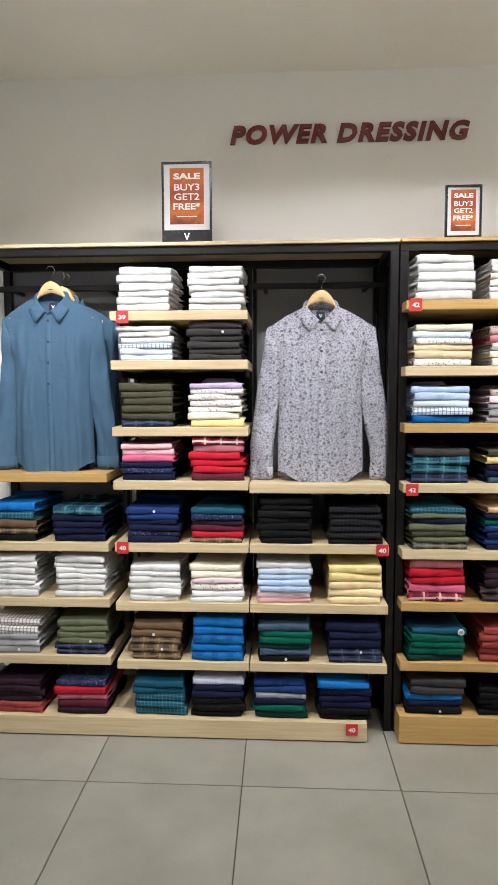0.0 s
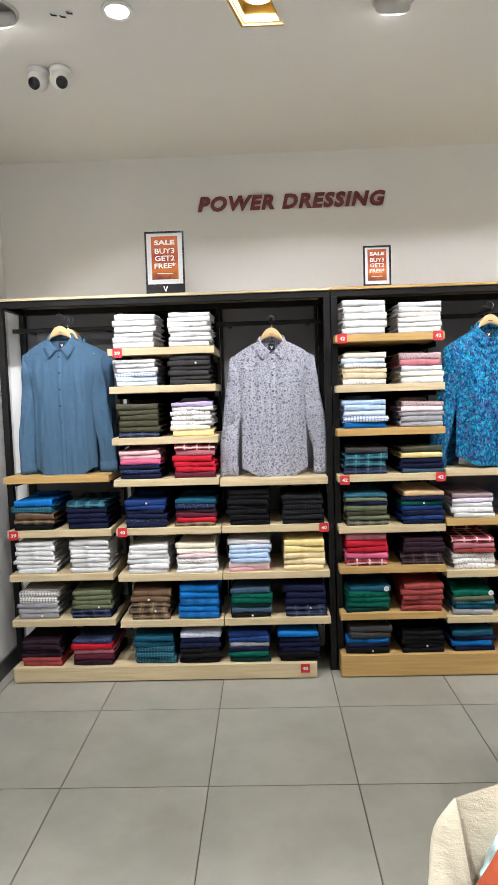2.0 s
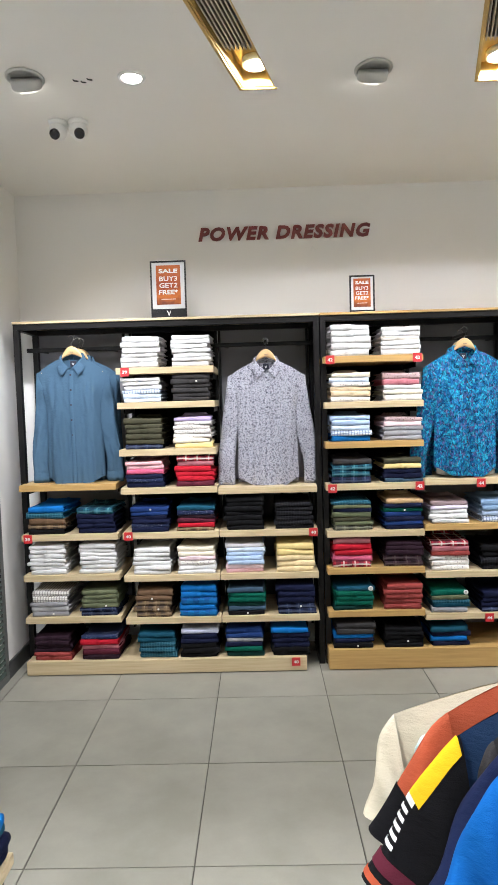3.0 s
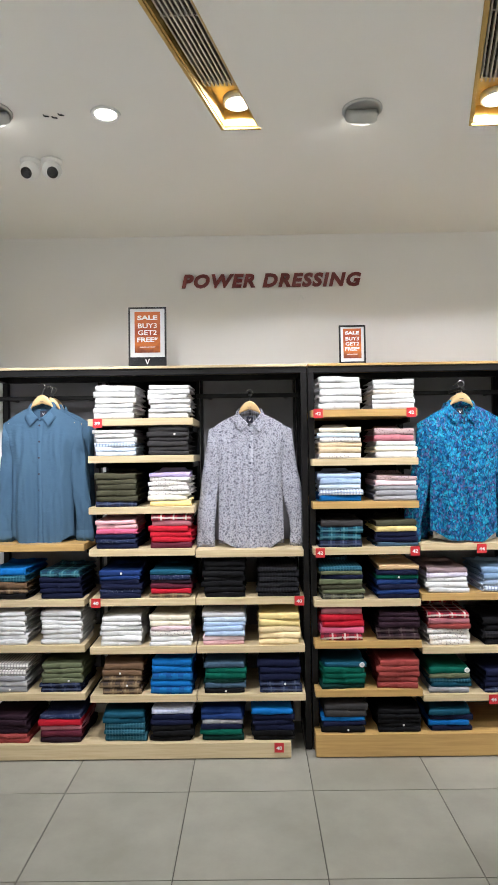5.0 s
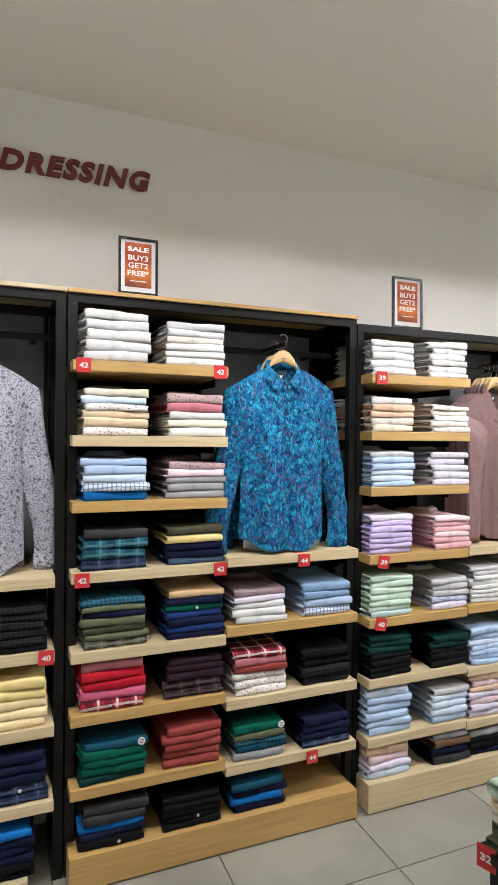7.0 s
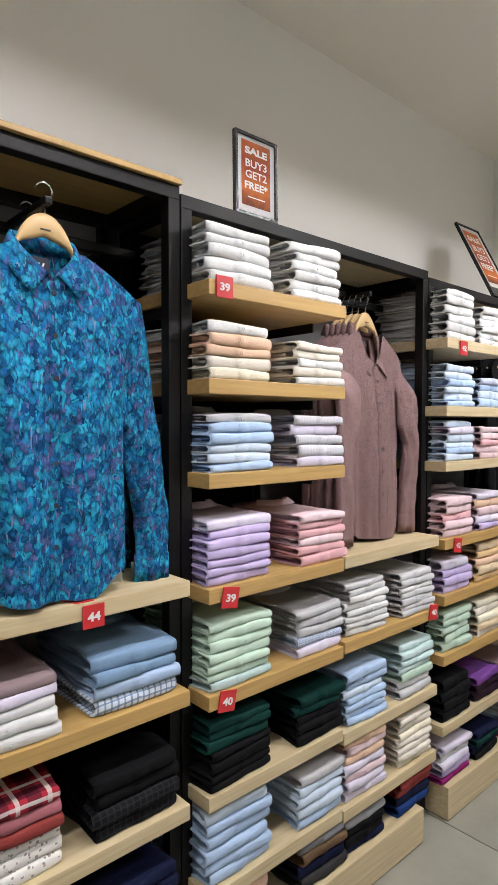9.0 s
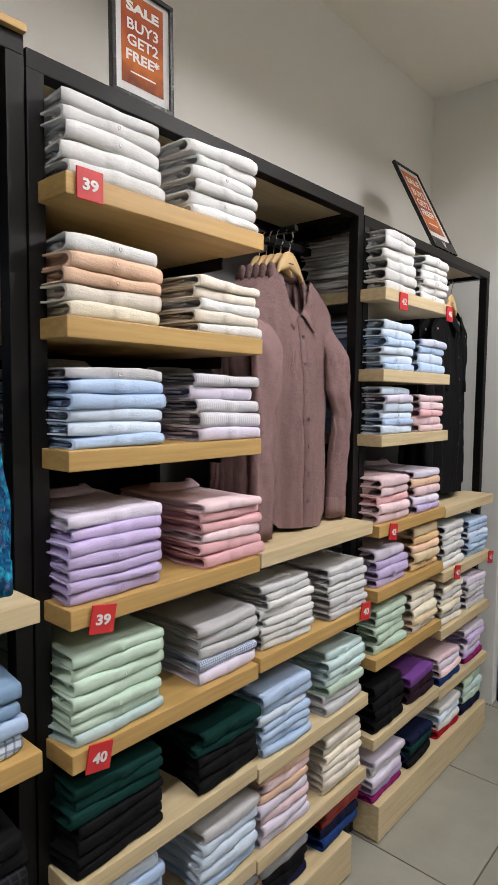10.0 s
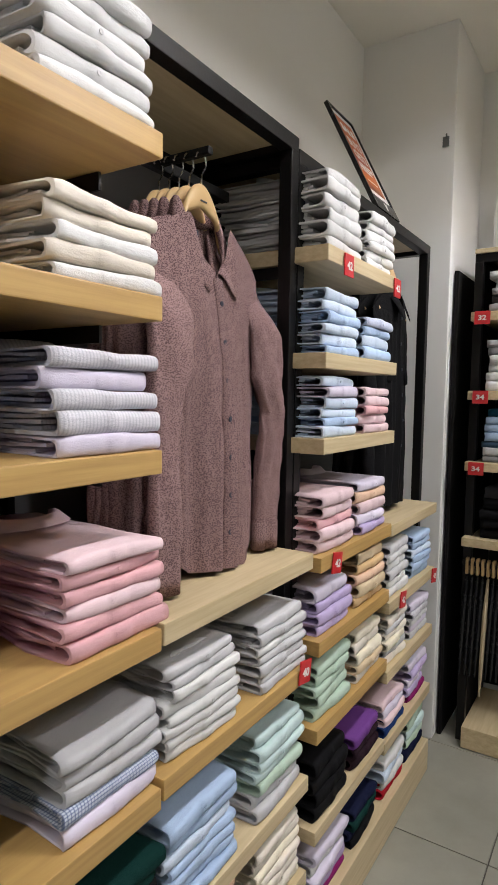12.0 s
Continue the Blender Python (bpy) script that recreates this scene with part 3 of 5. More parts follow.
def shelving_unit(x0, x1, bays, top_mat, base, label, top=2.108, inset=False):
    """bays: (x left, x right, upper back panel grey?, x of the rail arm or 0, [(shelf top, veneer)]). base: (x0, x1, top, veneer)."""
    ox = (x0 + x1) / 2
    t = thing("shelving_unit", (ox, BACK, 0), label, "shelving", "wall shelving")
    def p(name, a, b, c, d, e, f, mat, bev=0.002, lab=""):
        return part(name, box(a - ox, b - ox, c - BACK, d - BACK, e, f, bev), mat, t, lab)
    s = 0.034
    for x in (x0, x1 - s):
        p("post", x, x + s, STEEL_Y, STEEL_Y + s, 0, top - s, M_STEEL)
        p("post", x, x + s, BACK - 0.045, BACK - 0.011, 0, top - s, M_STEEL)
        p("side_beam", x, x + s, STEEL_Y + s, BACK - 0.011, top - s, top, M_STEEL)
        p("side_beam", x + 0.004, x + s - 0.004, STEEL_Y + s, BACK - 0.045, 0.012, 0.04, M_STEEL)
    p("front_beam", x0, x1, STEEL_Y, STEEL_Y + s, top - s, top, M_STEEL)
    p("rear_beam", x0 + s, x1 - s, BACK - 0.045, BACK - 0.011, top - s, top, M_STEEL)
    if inset:
        p("top_board", x0 + s + 0.001, x1 - s - 0.001, STEEL_Y + s + 0.001, BACK - 0.046, top - 0.018, top - 0.003, top_mat, 0.002, "wooden board set between the top beams")
    else:
        p("top_board", x0, x1, STEEL_Y - 0.012, BACK - 0.004, top, top + 0.014, top_mat, 0.002, "wooden top board")
    for k, (a, b, grey, rail, shelves) in enumerate(bays):
        p("back_panel", a + 0.002, b - 0.002, BACK - 0.0105, BACK - 0.003, 0.14, top - 0.001, M_BACKG if grey else M_BACKD, 0,
          "grey back panel" if grey else "dark back panel")
        for x in (a, b - 0.018):
            if k == 0 and x == a:
                continue
            p("slotted_upright", x, x + 0.016, BACK - 0.04, BACK - 0.011, 0.14, top - s, M_STEEL, 0.001)
        if rail:
            p("hanging_rail", a - 0.01, b + 0.01, 2.70, 2.725, 1.955, 1.98, M_STEEL, 0.004)
            p("rail_arm", rail - 0.008, rail + 0.008, 2.475 if 1 < rail < 2 else 2.57, 2.70, 1.962, 1.978, M_STEEL, 0.003)
            p("rail_brace", a + 0.05, a + 0.07, 2.725, BACK - 0.011, 1.96, 1.975, M_STEEL, 0.003)
            p("rail_brace", b - 0.07, b - 0.05, 2.725, BACK - 0.011, 1.96, 1.975, M_STEEL, 0.003)
        for z, mat in shelves:
            p("shelf", a, b, FRONT, BACK - 0.042, z - THICK, z, mat, 0.0025, "pale wooden shelf" if mat is M_PALE else "honey-coloured wooden shelf")
            for x in (a + 0.012, b - 0.018):
                p("bracket", x, x + 0.006, 2.56, BACK - 0.02, z - THICK - 0.03, z - THICK - 0.001, M_STEEL, 0.001)
    a, b, z, mat = base
    p("plinth", a, b, FRONT - 0.008, BACK - 0.05, 0.006, z, mat, 0.003, "wooden plinth drawer front")
    p("plinth_foot", a + 0.01, b - 0.01, FRONT + 0.01, BACK - 0.06, 0, 0.0055, M_STEEL, 0)
    return t


P, Q = M_PALE, M_HONEY
U1 = [(-1.37, -0.795, True, -1.053, [(1.155, Q), (0.857, P), (0.613, P), (0.357, P)]),
      (-0.768, -0.198, False, 0, [(1.828, P), (1.627, P), (1.350, P), (1.124, P), (0.857, P), (0.600, P), (0.342, P)]),
      (-0.193, 0.387, True, 0.107, [(1.112, P), (0.857, P), (0.600, P), (0.342, P)])]
U2 = [(0.440, 1.012, False, 0, [(1.860, Q), (1.596, P), (1.364, Q), (1.117, P), (0.838, P), (0.616, Q), (0.358, Q)]),
      (1.016, 1.597, True, 1.267, [(1.134, P), (0.866, Q), (0.583, P), (0.330, P)])]
U3 = [(1.655, 2.180, False, 0, [(1.868, Q), (1.625, Q), (1.388, Q), (1.099, Q), (0.828, Q), (0.570, P), (0.318, P)]),
      (2.186, 2.725, True, 2.478, [(1.104, P), (0.838, Q), (0.550, P), (0.305, P)])]
U4 = [(2.768, 3.272, False, 0, [(1.833, P), (1.580, P), (1.372, P), (1.080, Q), (0.868, Q), (0.640, Q), (0.372, P)]),
      (3.277, 3.790, True, 3.54, [(1.072, P), (0.820, P), (0.590, P), (0.350, P)])]
B1, B2, B3, B4 = (-1.375, 0.305, 0.088, P), (0.438, 1.600, 0.125, Q), (1.655, 2.630, 0.13, P), (2.80, 3.77, 0.13, P)
shelving_unit(-1.392, 0.425, U1, P, B1, "black steel shelving unit with pale wooden shelves and three bays")
shelving_unit(0.431, 1.632, U2, Q, B2, "black steel shelving unit with honey and pale wooden shelves")
shelving_unit(1.636, 2.780, U3, P, B3, "black steel shelving unit with honey-coloured wooden shelves", 2.092, True)
shelving_unit(2.785, 3.890, U4, P, B4, "black steel shelving unit with pale wooden shelves beside the pier", 2.070, True)

# ---- folded shirts ----
def folded_mesh(w, d, h, seed):
    """One folded shirt: a doubled sheet with its rounded fold to the front (-y), open at the sides."""
    rng = np.random.RandomState(seed)
    t = h * rng.uniform(0.11, 0.16)
    r = h / 2
    out, inn = [], []
    n_arc, n_leg = 7, 4
    fo = rng.uniform(0.62, 0.95)
    for i in range(n_leg):
        y = d - (d - r) * i / n_leg
        out.append((y, h)), inn.append((y, h - t))
    for i in range(n_arc + 1):
        a = math.pi / 2 + math.pi * i / n_arc
        ca, sa = math.cos(a), math.sin(a)
        ca, sa = math.copysign(abs(ca) ** 0.72, ca), math.copysign(abs(sa) ** 0.82, sa)
        out.append((r * fo + r * fo * ca, r + r * sa))
        ri = max(r - t, 0.0008)
        inn.append((r * fo + 0.006 + ri * 1.2 * math.cos(a), r + ri * math.sin(a)))
    for i in range(1, n_leg + 1):
        y = r + (d - r) * i / n_leg
        out.append((y, 0.0)), inn.append((y, t))
    out, inn = np.array(out), np.array(inn)
    m = len(out)
    us = np.linspace(-1, 1, 11)
    us = np.sign(us) * np.abs(us) ** 0.8
    band = rng.uniform(0.10, 0.16)
    us = np.sort(np.concatenate([us[np.abs(us) > band + 0.03], [-band - 0.012, -band, 0.0, band, band + 0.012]]))
    nx = len(us)
    ph = rng.uniform(0, 6.28, 8)
    verts = []
    for u in us:
        x = u * w / 2
        edge = max(0.0, abs(u) - 0.8) / 0.2
        for prof in (out, inn):
            y, z = prof[:, 0].copy(), prof[:, 1].copy()
            front = np.clip(1 - y / (d * 0.6), 0, 1)
            y += front * (0.0026 * math.sin(2.3 * u + ph[0]) + 0.0010 * math.sin(7 * u + ph[1])) + front * 0.003 * edge ** 2
            y -= front ** 4 * (0.0014 if abs(u) <= band else 0.0)
            k = z / h
            z = z + k * (0.0024 * math.sin(2.2 * u + ph[2]) + 0.0007 * math.sin(7.3 * u + ph[3])) - k * 0.0018 * edge ** 2
            z = z - (1 - k) * 0.0006 * math.sin(5 * u + ph[4]) + k * 0.003 * np.sin(9 * y + ph[5]) * (1 - front)
            xx = x * (1 - 0.02 * np.cos(6 * y / d + ph[6])) + (0.005 * np.sin(40 * y + ph[7]) + 0.003 * np.sin(95 * y + ph[5])) * abs(u) ** 4
            verts.append(np.stack([xx, y, np.maximum(z, 0.0002)], 1))
    verts = np.concatenate(verts)
    faces = []
    step = 2 * m
    for i in range(nx - 1):
        a, b = i * step, (i + 1) * step
        for j in range(m - 1):
            faces.append((a + j, a + j + 1, b + j + 1, b + j))
            faces.append((a + m + j + 1, a + m + j, b + m + j, b + m + j + 1))
        faces.append((a + m, a, b, b + m))
        faces.append((a + m - 1, a + 2 * m - 1, b + 2 * m - 1, b + m - 1))
    caps = []
    for base, flip in ((0, False), ((nx - 1) * step, True)):
        for j in range(m - 1):
            f = (base + j, base + m + j, base + m + j + 1, base + j + 1)
            caps.append(f[::-1] if flip else f)
    # the inner layers that show in the open sides, uneven like cloth edges
    verts = verts.tolist()
    nl = 3
    for q in range(nl):
        zc = t + (h - 2 * t) * (q + 0.5) / nl
        th = (h - 2 * t) / nl * 0.34
        yf = r * fo + rng.uniform(0.016, 0.06)
        b0 = len(verts)
        ny = 6
        for sgn in (-1, 1):
            for k in range(ny):
                yq = yf + (d - 0.004 - yf) * (k / (ny - 1)) ** 1.3
                xq = sgn * (w / 2 - rng.uniform(0.006, 0.022))
                zo = rng.uniform(-0.8, 0.8) * th
                verts += [[xq, yq, zc - th + zo], [xq, yq, zc + th + zo]]
        o = 2 * ny
        for k in range(0, 2 * ny - 2, 2):
            faces += [(b0 + k, b0 + k + 2, b0 + k + 2 + o, b0 + k + o), (b0 + k + 1, b0 + k + 1 + o, b0 + k + 3 + o, b0 + k + 3)]
            caps += [(b0 + k, b0 + k + 1, b0 + k + 3, b0 + k + 2), (b0 + k + o, b0 + k + 2 + o, b0 + k + 3 + o, b0 + k + 1 + o)]
        caps.append((b0, b0 + o, b0 + o + 1, b0 + 1))
        caps.append((b0 + o - 2, b0 + 2 * o - 2, (nx - 1) * step + 2 * m - 1, 2 * m - 1))
    me = bpy.data.meshes.new("folded_shirt")
    me.from_pydata(verts, [], faces + caps)
    me.polygons.foreach_set("use_smooth", [True] * len(faces) + [False] * len(caps))
    me.update()
    return me


def button_mesh(mat):
    bm = lathe([(0.0040, 0.0), (0.0042, 0.0012), (0.0030, 0.0016), (0.001, 0.0009)], 10)
    bmesh.ops.rotate(bm, cent=(0, 0, 0), matrix=Matrix.Rotation(radians(90), 3, "X"), verts=bm.verts[:])
    me = bpy.data.meshes.new("button")
    bm.to_mesh(me)
    bm.free()
    me.materials.append(mat)
    return me


BUTTONS = {}


def front_y(me, h):
    """Where the front of a folded shirt lies at its middle."""
    return min(v.co.y for v in me.vertices if abs(v.co.x) < 0.012 and abs(v.co.z - h / 2) < h * 0.4)


SEED = [100]


def shirt_stack(x, y, z, keys, width=0.22, each=0.029, where="a wooden shelf", depth=0.33, yaw=0.0, group="folded shirt stacks", collar=True):
    keys = keys.split()
    words = []
    for k in keys:
        if CLOTHS[k][4] not in words:
            words.append(CLOTHS[k][4])
    label = "folded " + " and ".join(words[:2]) + " shirts stacked on " + where
    if len(label.split()) > 12:
        label = "folded " + words[0] + " shirts stacked on " + where
    t = thing("shirt_stack", (x, y, z), label, "shirt stack", group, pose(x, y, z, 0, 0, yaw))
    zz = 0.0004
    for k in reversed(keys):
        SEED[0] += 1
        rng = random.Random(SEED[0])
        h = each * rng.uniform(0.82, 1.18)
        me = folded_mesh(width * rng.uniform(0.965, 1.02), depth * rng.uniform(0.93, 1.0), h, SEED[0])
        me.materials.append(fabric(k))
        ob = new("folded_shirt", me)
        ob.parent = t
        ob.matrix_basis = pose(rng.uniform(-0.006, 0.006), rng.uniform(-0.005, 0.007), zz, rng.uniform(-0.5, 0.5), rng.uniform(-0.7, 0.7), rng.uniform(-2, 2))
        if rng.random() < 0.05 and max(CLOTHS[k][0]) < 0.4:
            dot = lathe([(0.0062, 0.0), (0.0058, 0.0022), (0.004, 0.0025)], 10)
            bmesh.ops.rotate(dot, cent=(0, 0, 0), matrix=Matrix.Rotation(radians(90), 3, "X"), verts=dot.verts[:])
            part("size_sticker", moved(dot, rng.uniform(-0.03, 0.04), -0.001, h * 0.5), M_WHITE, ob, "small white sticker")
        if rng.random() < 0.45:
            if k not in BUTTONS:
                BUTTONS[k] = button_mesh(fabric(k))
            bt = new("button", BUTTONS[k])
            bt.parent = ob
            bt.location = (rng.uniform(-0.006, 0.006), front_y(me, h) - 0.0004, h * rng.uniform(0.42, 0.6))
        zz += h * 0.985
    # the collar of the top shirt lies towards the back
    if collar:
        bm = bmesh.new()
        rows = []
        for q in range(9):
            a = math.pi * q / 8
            cx, cy = 0.062 * math.cos(a), 0.21 - 0.04 * math.sin(a) + 0.03
            rows.append([bm.verts.new((cx * k, cy - 0.012 * e, h * 0.985 + 0.001 + e2)) for k, e, e2 in ((0.86, 0, 0), (0.9, 0.3, 0.020), (1.05, 0.9, 0.021), (1.35, 1.9, 0.004))])
        for a, b in zip(rows, rows[1:]):
            for q in range(3):
                bm.faces.new((a[q], b[q], b[q + 1], a[q + 1]))
        bmesh.ops.recalc_face_normals(bm, faces=bm.faces[:])
        part("collar", bm, fabric(keys[0]), ob, "", True)
    return t


UNIT_SHIFT = {0.440: (0.006, 0.226, 0.015, 0.222), 1.655: (-0.014, 0.216, 0.046, 0.200), 2.186: (0.0, 0.206, 0.013, 0.204)}


def fill(bay, level_z, left, right, back=0.012, each=0.029, each2=None, dx=0.0, dx2=0.0, w=0.22, w2=None):
    a, b = bay[0], bay[1]
    span = b - a
    where = "a wooden shelf"
    sx, sw, sx2, sw2 = UNIT_SHIFT.get(bay[0], (0, w, 0, w2 or w))
    dx, w, dx2, w2 = dx + sx, sw, dx2 + sx2, sw2
    made = []
    if left:
        made.append(shirt_stack(a + span * 0.255 + dx, FRONT + back, level_z, left, w, each, where))
    if right:
        made.append(shirt_stack(a + span * 0.765 + dx2, FRONT + back, level_z, right, w2 or w, each2 or each, where))
    return made


def round_sticker(stack, dx):
    """A round white sticker stuck to the front of the top shirt."""
    top_shirt = max((o for o in stack.children if o.name.startswith("folded_shirt")), key=lambda o: o.location.z)
    h = max(v.co.z for v in top_shirt.data.vertices)
    bm = lathe([(0.014, 0.0), (0.014, 0.0012), (0.010, 0.0014)], 20)
    bmesh.ops.rotate(bm, cent=(0, 0, 0), matrix=Matrix.Rotation(radians(90), 3, "X"), verts=bm.verts[:])
    dot = part("round_sticker", moved(bm, dx, -0.0035, h * 0.55), M_WHITE, top_shirt, "round white sticker")
    for k in range(3):
        part("print_bar", moved(box(-0.007, 0.007, -0.0006, 0, -0.001, 0.001, 0), dx, -0.0050, h * 0.55 - 0.005 + 0.005 * k), M_GREYFRAME, dot)


A, B, C = U1
fill(A, 0.857, "br tx bn bk b", "tp na na na na", each=0.031)
fill(A, 0.613, "w w w w w w w", "w w w w w w w", each=0.0255)
fill(A, 0.357, "wx wx gy lg gy", "og og og og np np", each=0.03, each2=0.026)
fill(A, B1[2], "pl pl pl pl bq bq", "nx re rs ma pl", each=0.026, each2=0.029)
fill(B, 1.828, "w w w w w w", "w w w w w w w", each=0.0295, each2=0.0255)
fill(B, 1.627, "w w w bc pb pb", "ch ch ch ch ch ch", each=0.0265)
fill(B, 1.350, "ol ol ol ol ol np", "la wp wp wp wp cr ye", each=0.031, each2=0.0265)
fill(B, 1.124, "pi pi dp na nx na", "rp rs re re re ma", each=0.026, each2=0.029)
fill(B, 0.857, "ro ro na na nx na", "te nx pl ma re bk", each=0.027, dx=0.02)
fill(B, 0.600, "w w w w w w", "cr cr pp wp w w", each=0.0275, each2=0.0265, dx=0.02)
fill(B, 0.342, "bn bn bk bk bk", "br br bp br bp", each=0.034, each2=0.036, dx=0.02)
fill(B, B1[2], "te te tx tx tx", "bs na na b b b", each=0.032, each2=0.028, dx=0.03, dx2=0.0)
fill(C, 0.857, "b b b b b b b", "bx bx bx bx bx bx", each=0.0265, dx=0.0)
fill(C, 0.600, "lg pb lb lb lb pp pi", "ye ye py py py", each=0.027, each2=0.032)
fill(C, 0.342, "sl gr gr dg sl b", "na na na np np", each=0.0275, each2=0.036)
fill(C, B1[2], "ro ro gy na gr dg", "br na na na b b", each=0.029, each2=0.028, dx=-0.02, dx2=-0.04)
A, B = U2
fill(A, 1.860, "w w w w w", "w w iv w w w", each=0.036, each2=0.028)
fill(A, 1.596, "cr pb wp be be wp", "mp rs w cr w", each=0.030, each2=0.033)
fill(A, 1.364, "lb lb pb bc br", "mp pp gy gy gy", each=0.032, each2=0.028)
fill(A, 1.117, "ch tp tp np", "ol ye na na sl", each=0.034, each2=0.027)
fill(A, 0.838, "tx og na og ol og op", "ta na gr ro na ro na", each=0.026, each2=0.028)
fill(A, 0.616, "rs re re dp rp", "pl pl pl pk pk", each=0.034, each2=0.029)
round_sticker(fill(A, 0.358, "te gr gr gr dg", "bq bq bq bq bq", each=0.030, each2=0.027)[0], 0.095)
fill(A, B2[2], "ch ch br na b", "b b b b b", each=0.031, each2=0.027)
fill(B, 0.866, "mv lv w w w", "md md lb bc", each=0.029, each2=0.033)
fill(B, 0.583, "rp rs bq wp wp wp", "b b bx bx", each=0.028, each2=0.036)
round_sticker(fill(B, 0.330, "gr og tx te gy", "na na na np", each=0.027, each2=0.031)[0], 0.092)
fill(B, B2[2], "te na br na", "", each=0.034)
A, B = U3
fill(A, 1.868, "w w w w w", "w w w w w w", each=0.03, each2=0.0265, dx2=-0.036)
fill(A, 1.625, "w pe pe iv cr", "iv iv w iv w", each=0.031, each2=0.026, dx2=-0.02)
fill(A, 1.388, "lg lb lb pb pb lb", "gs lv gs gs lv", each=0.0255, each2=0.030, dx2=-0.02)
fill(A, 1.099, "lv la la la la la la", "pp pi pi pp pi pi", each=0.0252, each2=0.027)
fill(A, 0.828, "mi mi mi mi mi mi mb", "lg lg lg bg lv", each=0.0252, each2=0.027)
fill(A, 0.570, "dg dg dg b b b b", "dg dg b b b", each=0.0257, each2=0.0262)
fill(A, 0.318, "pb lb lb lb lb lb", "lg pb pb pb lb", each=0.031, each2=0.032)
fill(A, B3[2], "cr pe pp lv pb", "gy bn na ch", each=0.032, each2=0.033)
fill(B, 0.838, "lg lg w w w w w w", "lg lg w lg lg lg lg", each=0.0215, each2=0.0215)
fill(B, 0.550, "lb lb pb lb lb lb lb", "mb mb mb mb mi lg lg", each=0.0265)
fill(B, 0.305, "pe pp pe lv pp lv lv", "iv iv cr iv iv iv cr", each=0.0257, each2=0.0257)
fill(B, B3[2], "gy b b na", "bq bq na ro", each=0.030, each2=0.031)
A, B = U4
fill(A, 1.833, "w w w w w w", "w w w w w w", each=0.031, each2=0.026, w=0.205)
fill(A, 1.580, "pb pb lb pb pb lb", "bs lb pb lb", each=0.026, each2=0.03, w=0.205)
fill(A, 1.372, "pb lv pb pb lb pb", "pp pp pi pp pp", each=0.026, each2=0.026, w=0.205)
fill(A, 1.080, "pp pp pi pp pp", "lv pe pp lv la", each=0.03, each2=0.03, w=0.205)
fill(A, 0.868, "lv la la la", "be ta pe be ta", each=0.032, w=0.205)
fill(A, 0.640, "mi mi mi mi mi", "cr iv cr be iv", each=0.031, w=0.205)
fill(A, 0.372, "b b b b", "pu pl pl", each=0.038, w=0.205)
fill(A, B4[2], "lv w lv la mg", "na dg na b", each=0.03, w=0.205)
fill(B, 0.820, "lg w w lg w w", "lb lb pb lb lb lb", each=0.028, w=0.205)
fill(B, 0.590, "iv lg iv cr lg iv", "lv gs lg lv lg", each=0.027, w=0.205)
fill(B, 0.350, "pp lv pp ro", "lv la lv la mg", each=0.03, w=0.205)
fill(B, B4[2], "w pb w re", "mi mb mi na", each=0.034, w=0.205)


# ---- size tags and sale signs ----
def size_tag(x, z, number, size=0.05, y=None, lean=0.0, tilt=0.0):
    y = FRONT - 0.0045 if y is None else y
    t = thing("size_tag", (x, y, z), "red size tag with white number " + number + " on a shelf edge", "size tag", "size tags", pose(x, y, z, lean, tilt, 0))
    h = size / 2
    part("card", box(-h, h, -0.002, 0.002, -h, h, 0.001), M_RED, t)
    each_letter("digit", moved(lettering(number, 0.03, size * 0.6, 0.001, 0, 0.0004, size * 0.38), -size * 0.3, -0.0028, -size * 0.2), M_WHITE, t, "white digit")


for x, z, n in ((-0.714, 1.803, "39"), (-1.33, 0.835, "39"), (-0.732, 0.838, "40"), (0.359, 0.838, "40"), (0.24, 0.062, "40"),
                (0.476, 1.84, "42"), (0.976, 1.84, "42"), (0.476, 1.092, "42"), (0.984, 1.096, "42"), (1.340, 1.104, "44"), (1.387, 0.302, "44"),
                (1.70, 1.852, "39"), (1.72, 1.07, "39"), (1.71, 0.806, "40"), (2.685, 0.83, "40"),
                (2.852, 1.052, "42"), (2.878, 1.80, "42"), (3.24, 1.80, "42"), (3.40, 0.80, "42"), (3.77, 0.79, "42")):
    size_tag(x, z, n, 0.05 if x < 1.65 else 0.054, FRONT - 0.0125 if z < 0.1 else None, 0.0, 0 if x < 1.65 or z > 1.5 else 10)
# the red strip on the shelf below the blue printed shirt
t = thing("tag_strip", (1.325, 2.442, 1.1345), "red plastic strip lying across a shelf", "size tag")
part("strip", box(-0.02, 0.02, 0, 0.11, 0, 0.002, 0.0005, -0.35), M_RED, t)


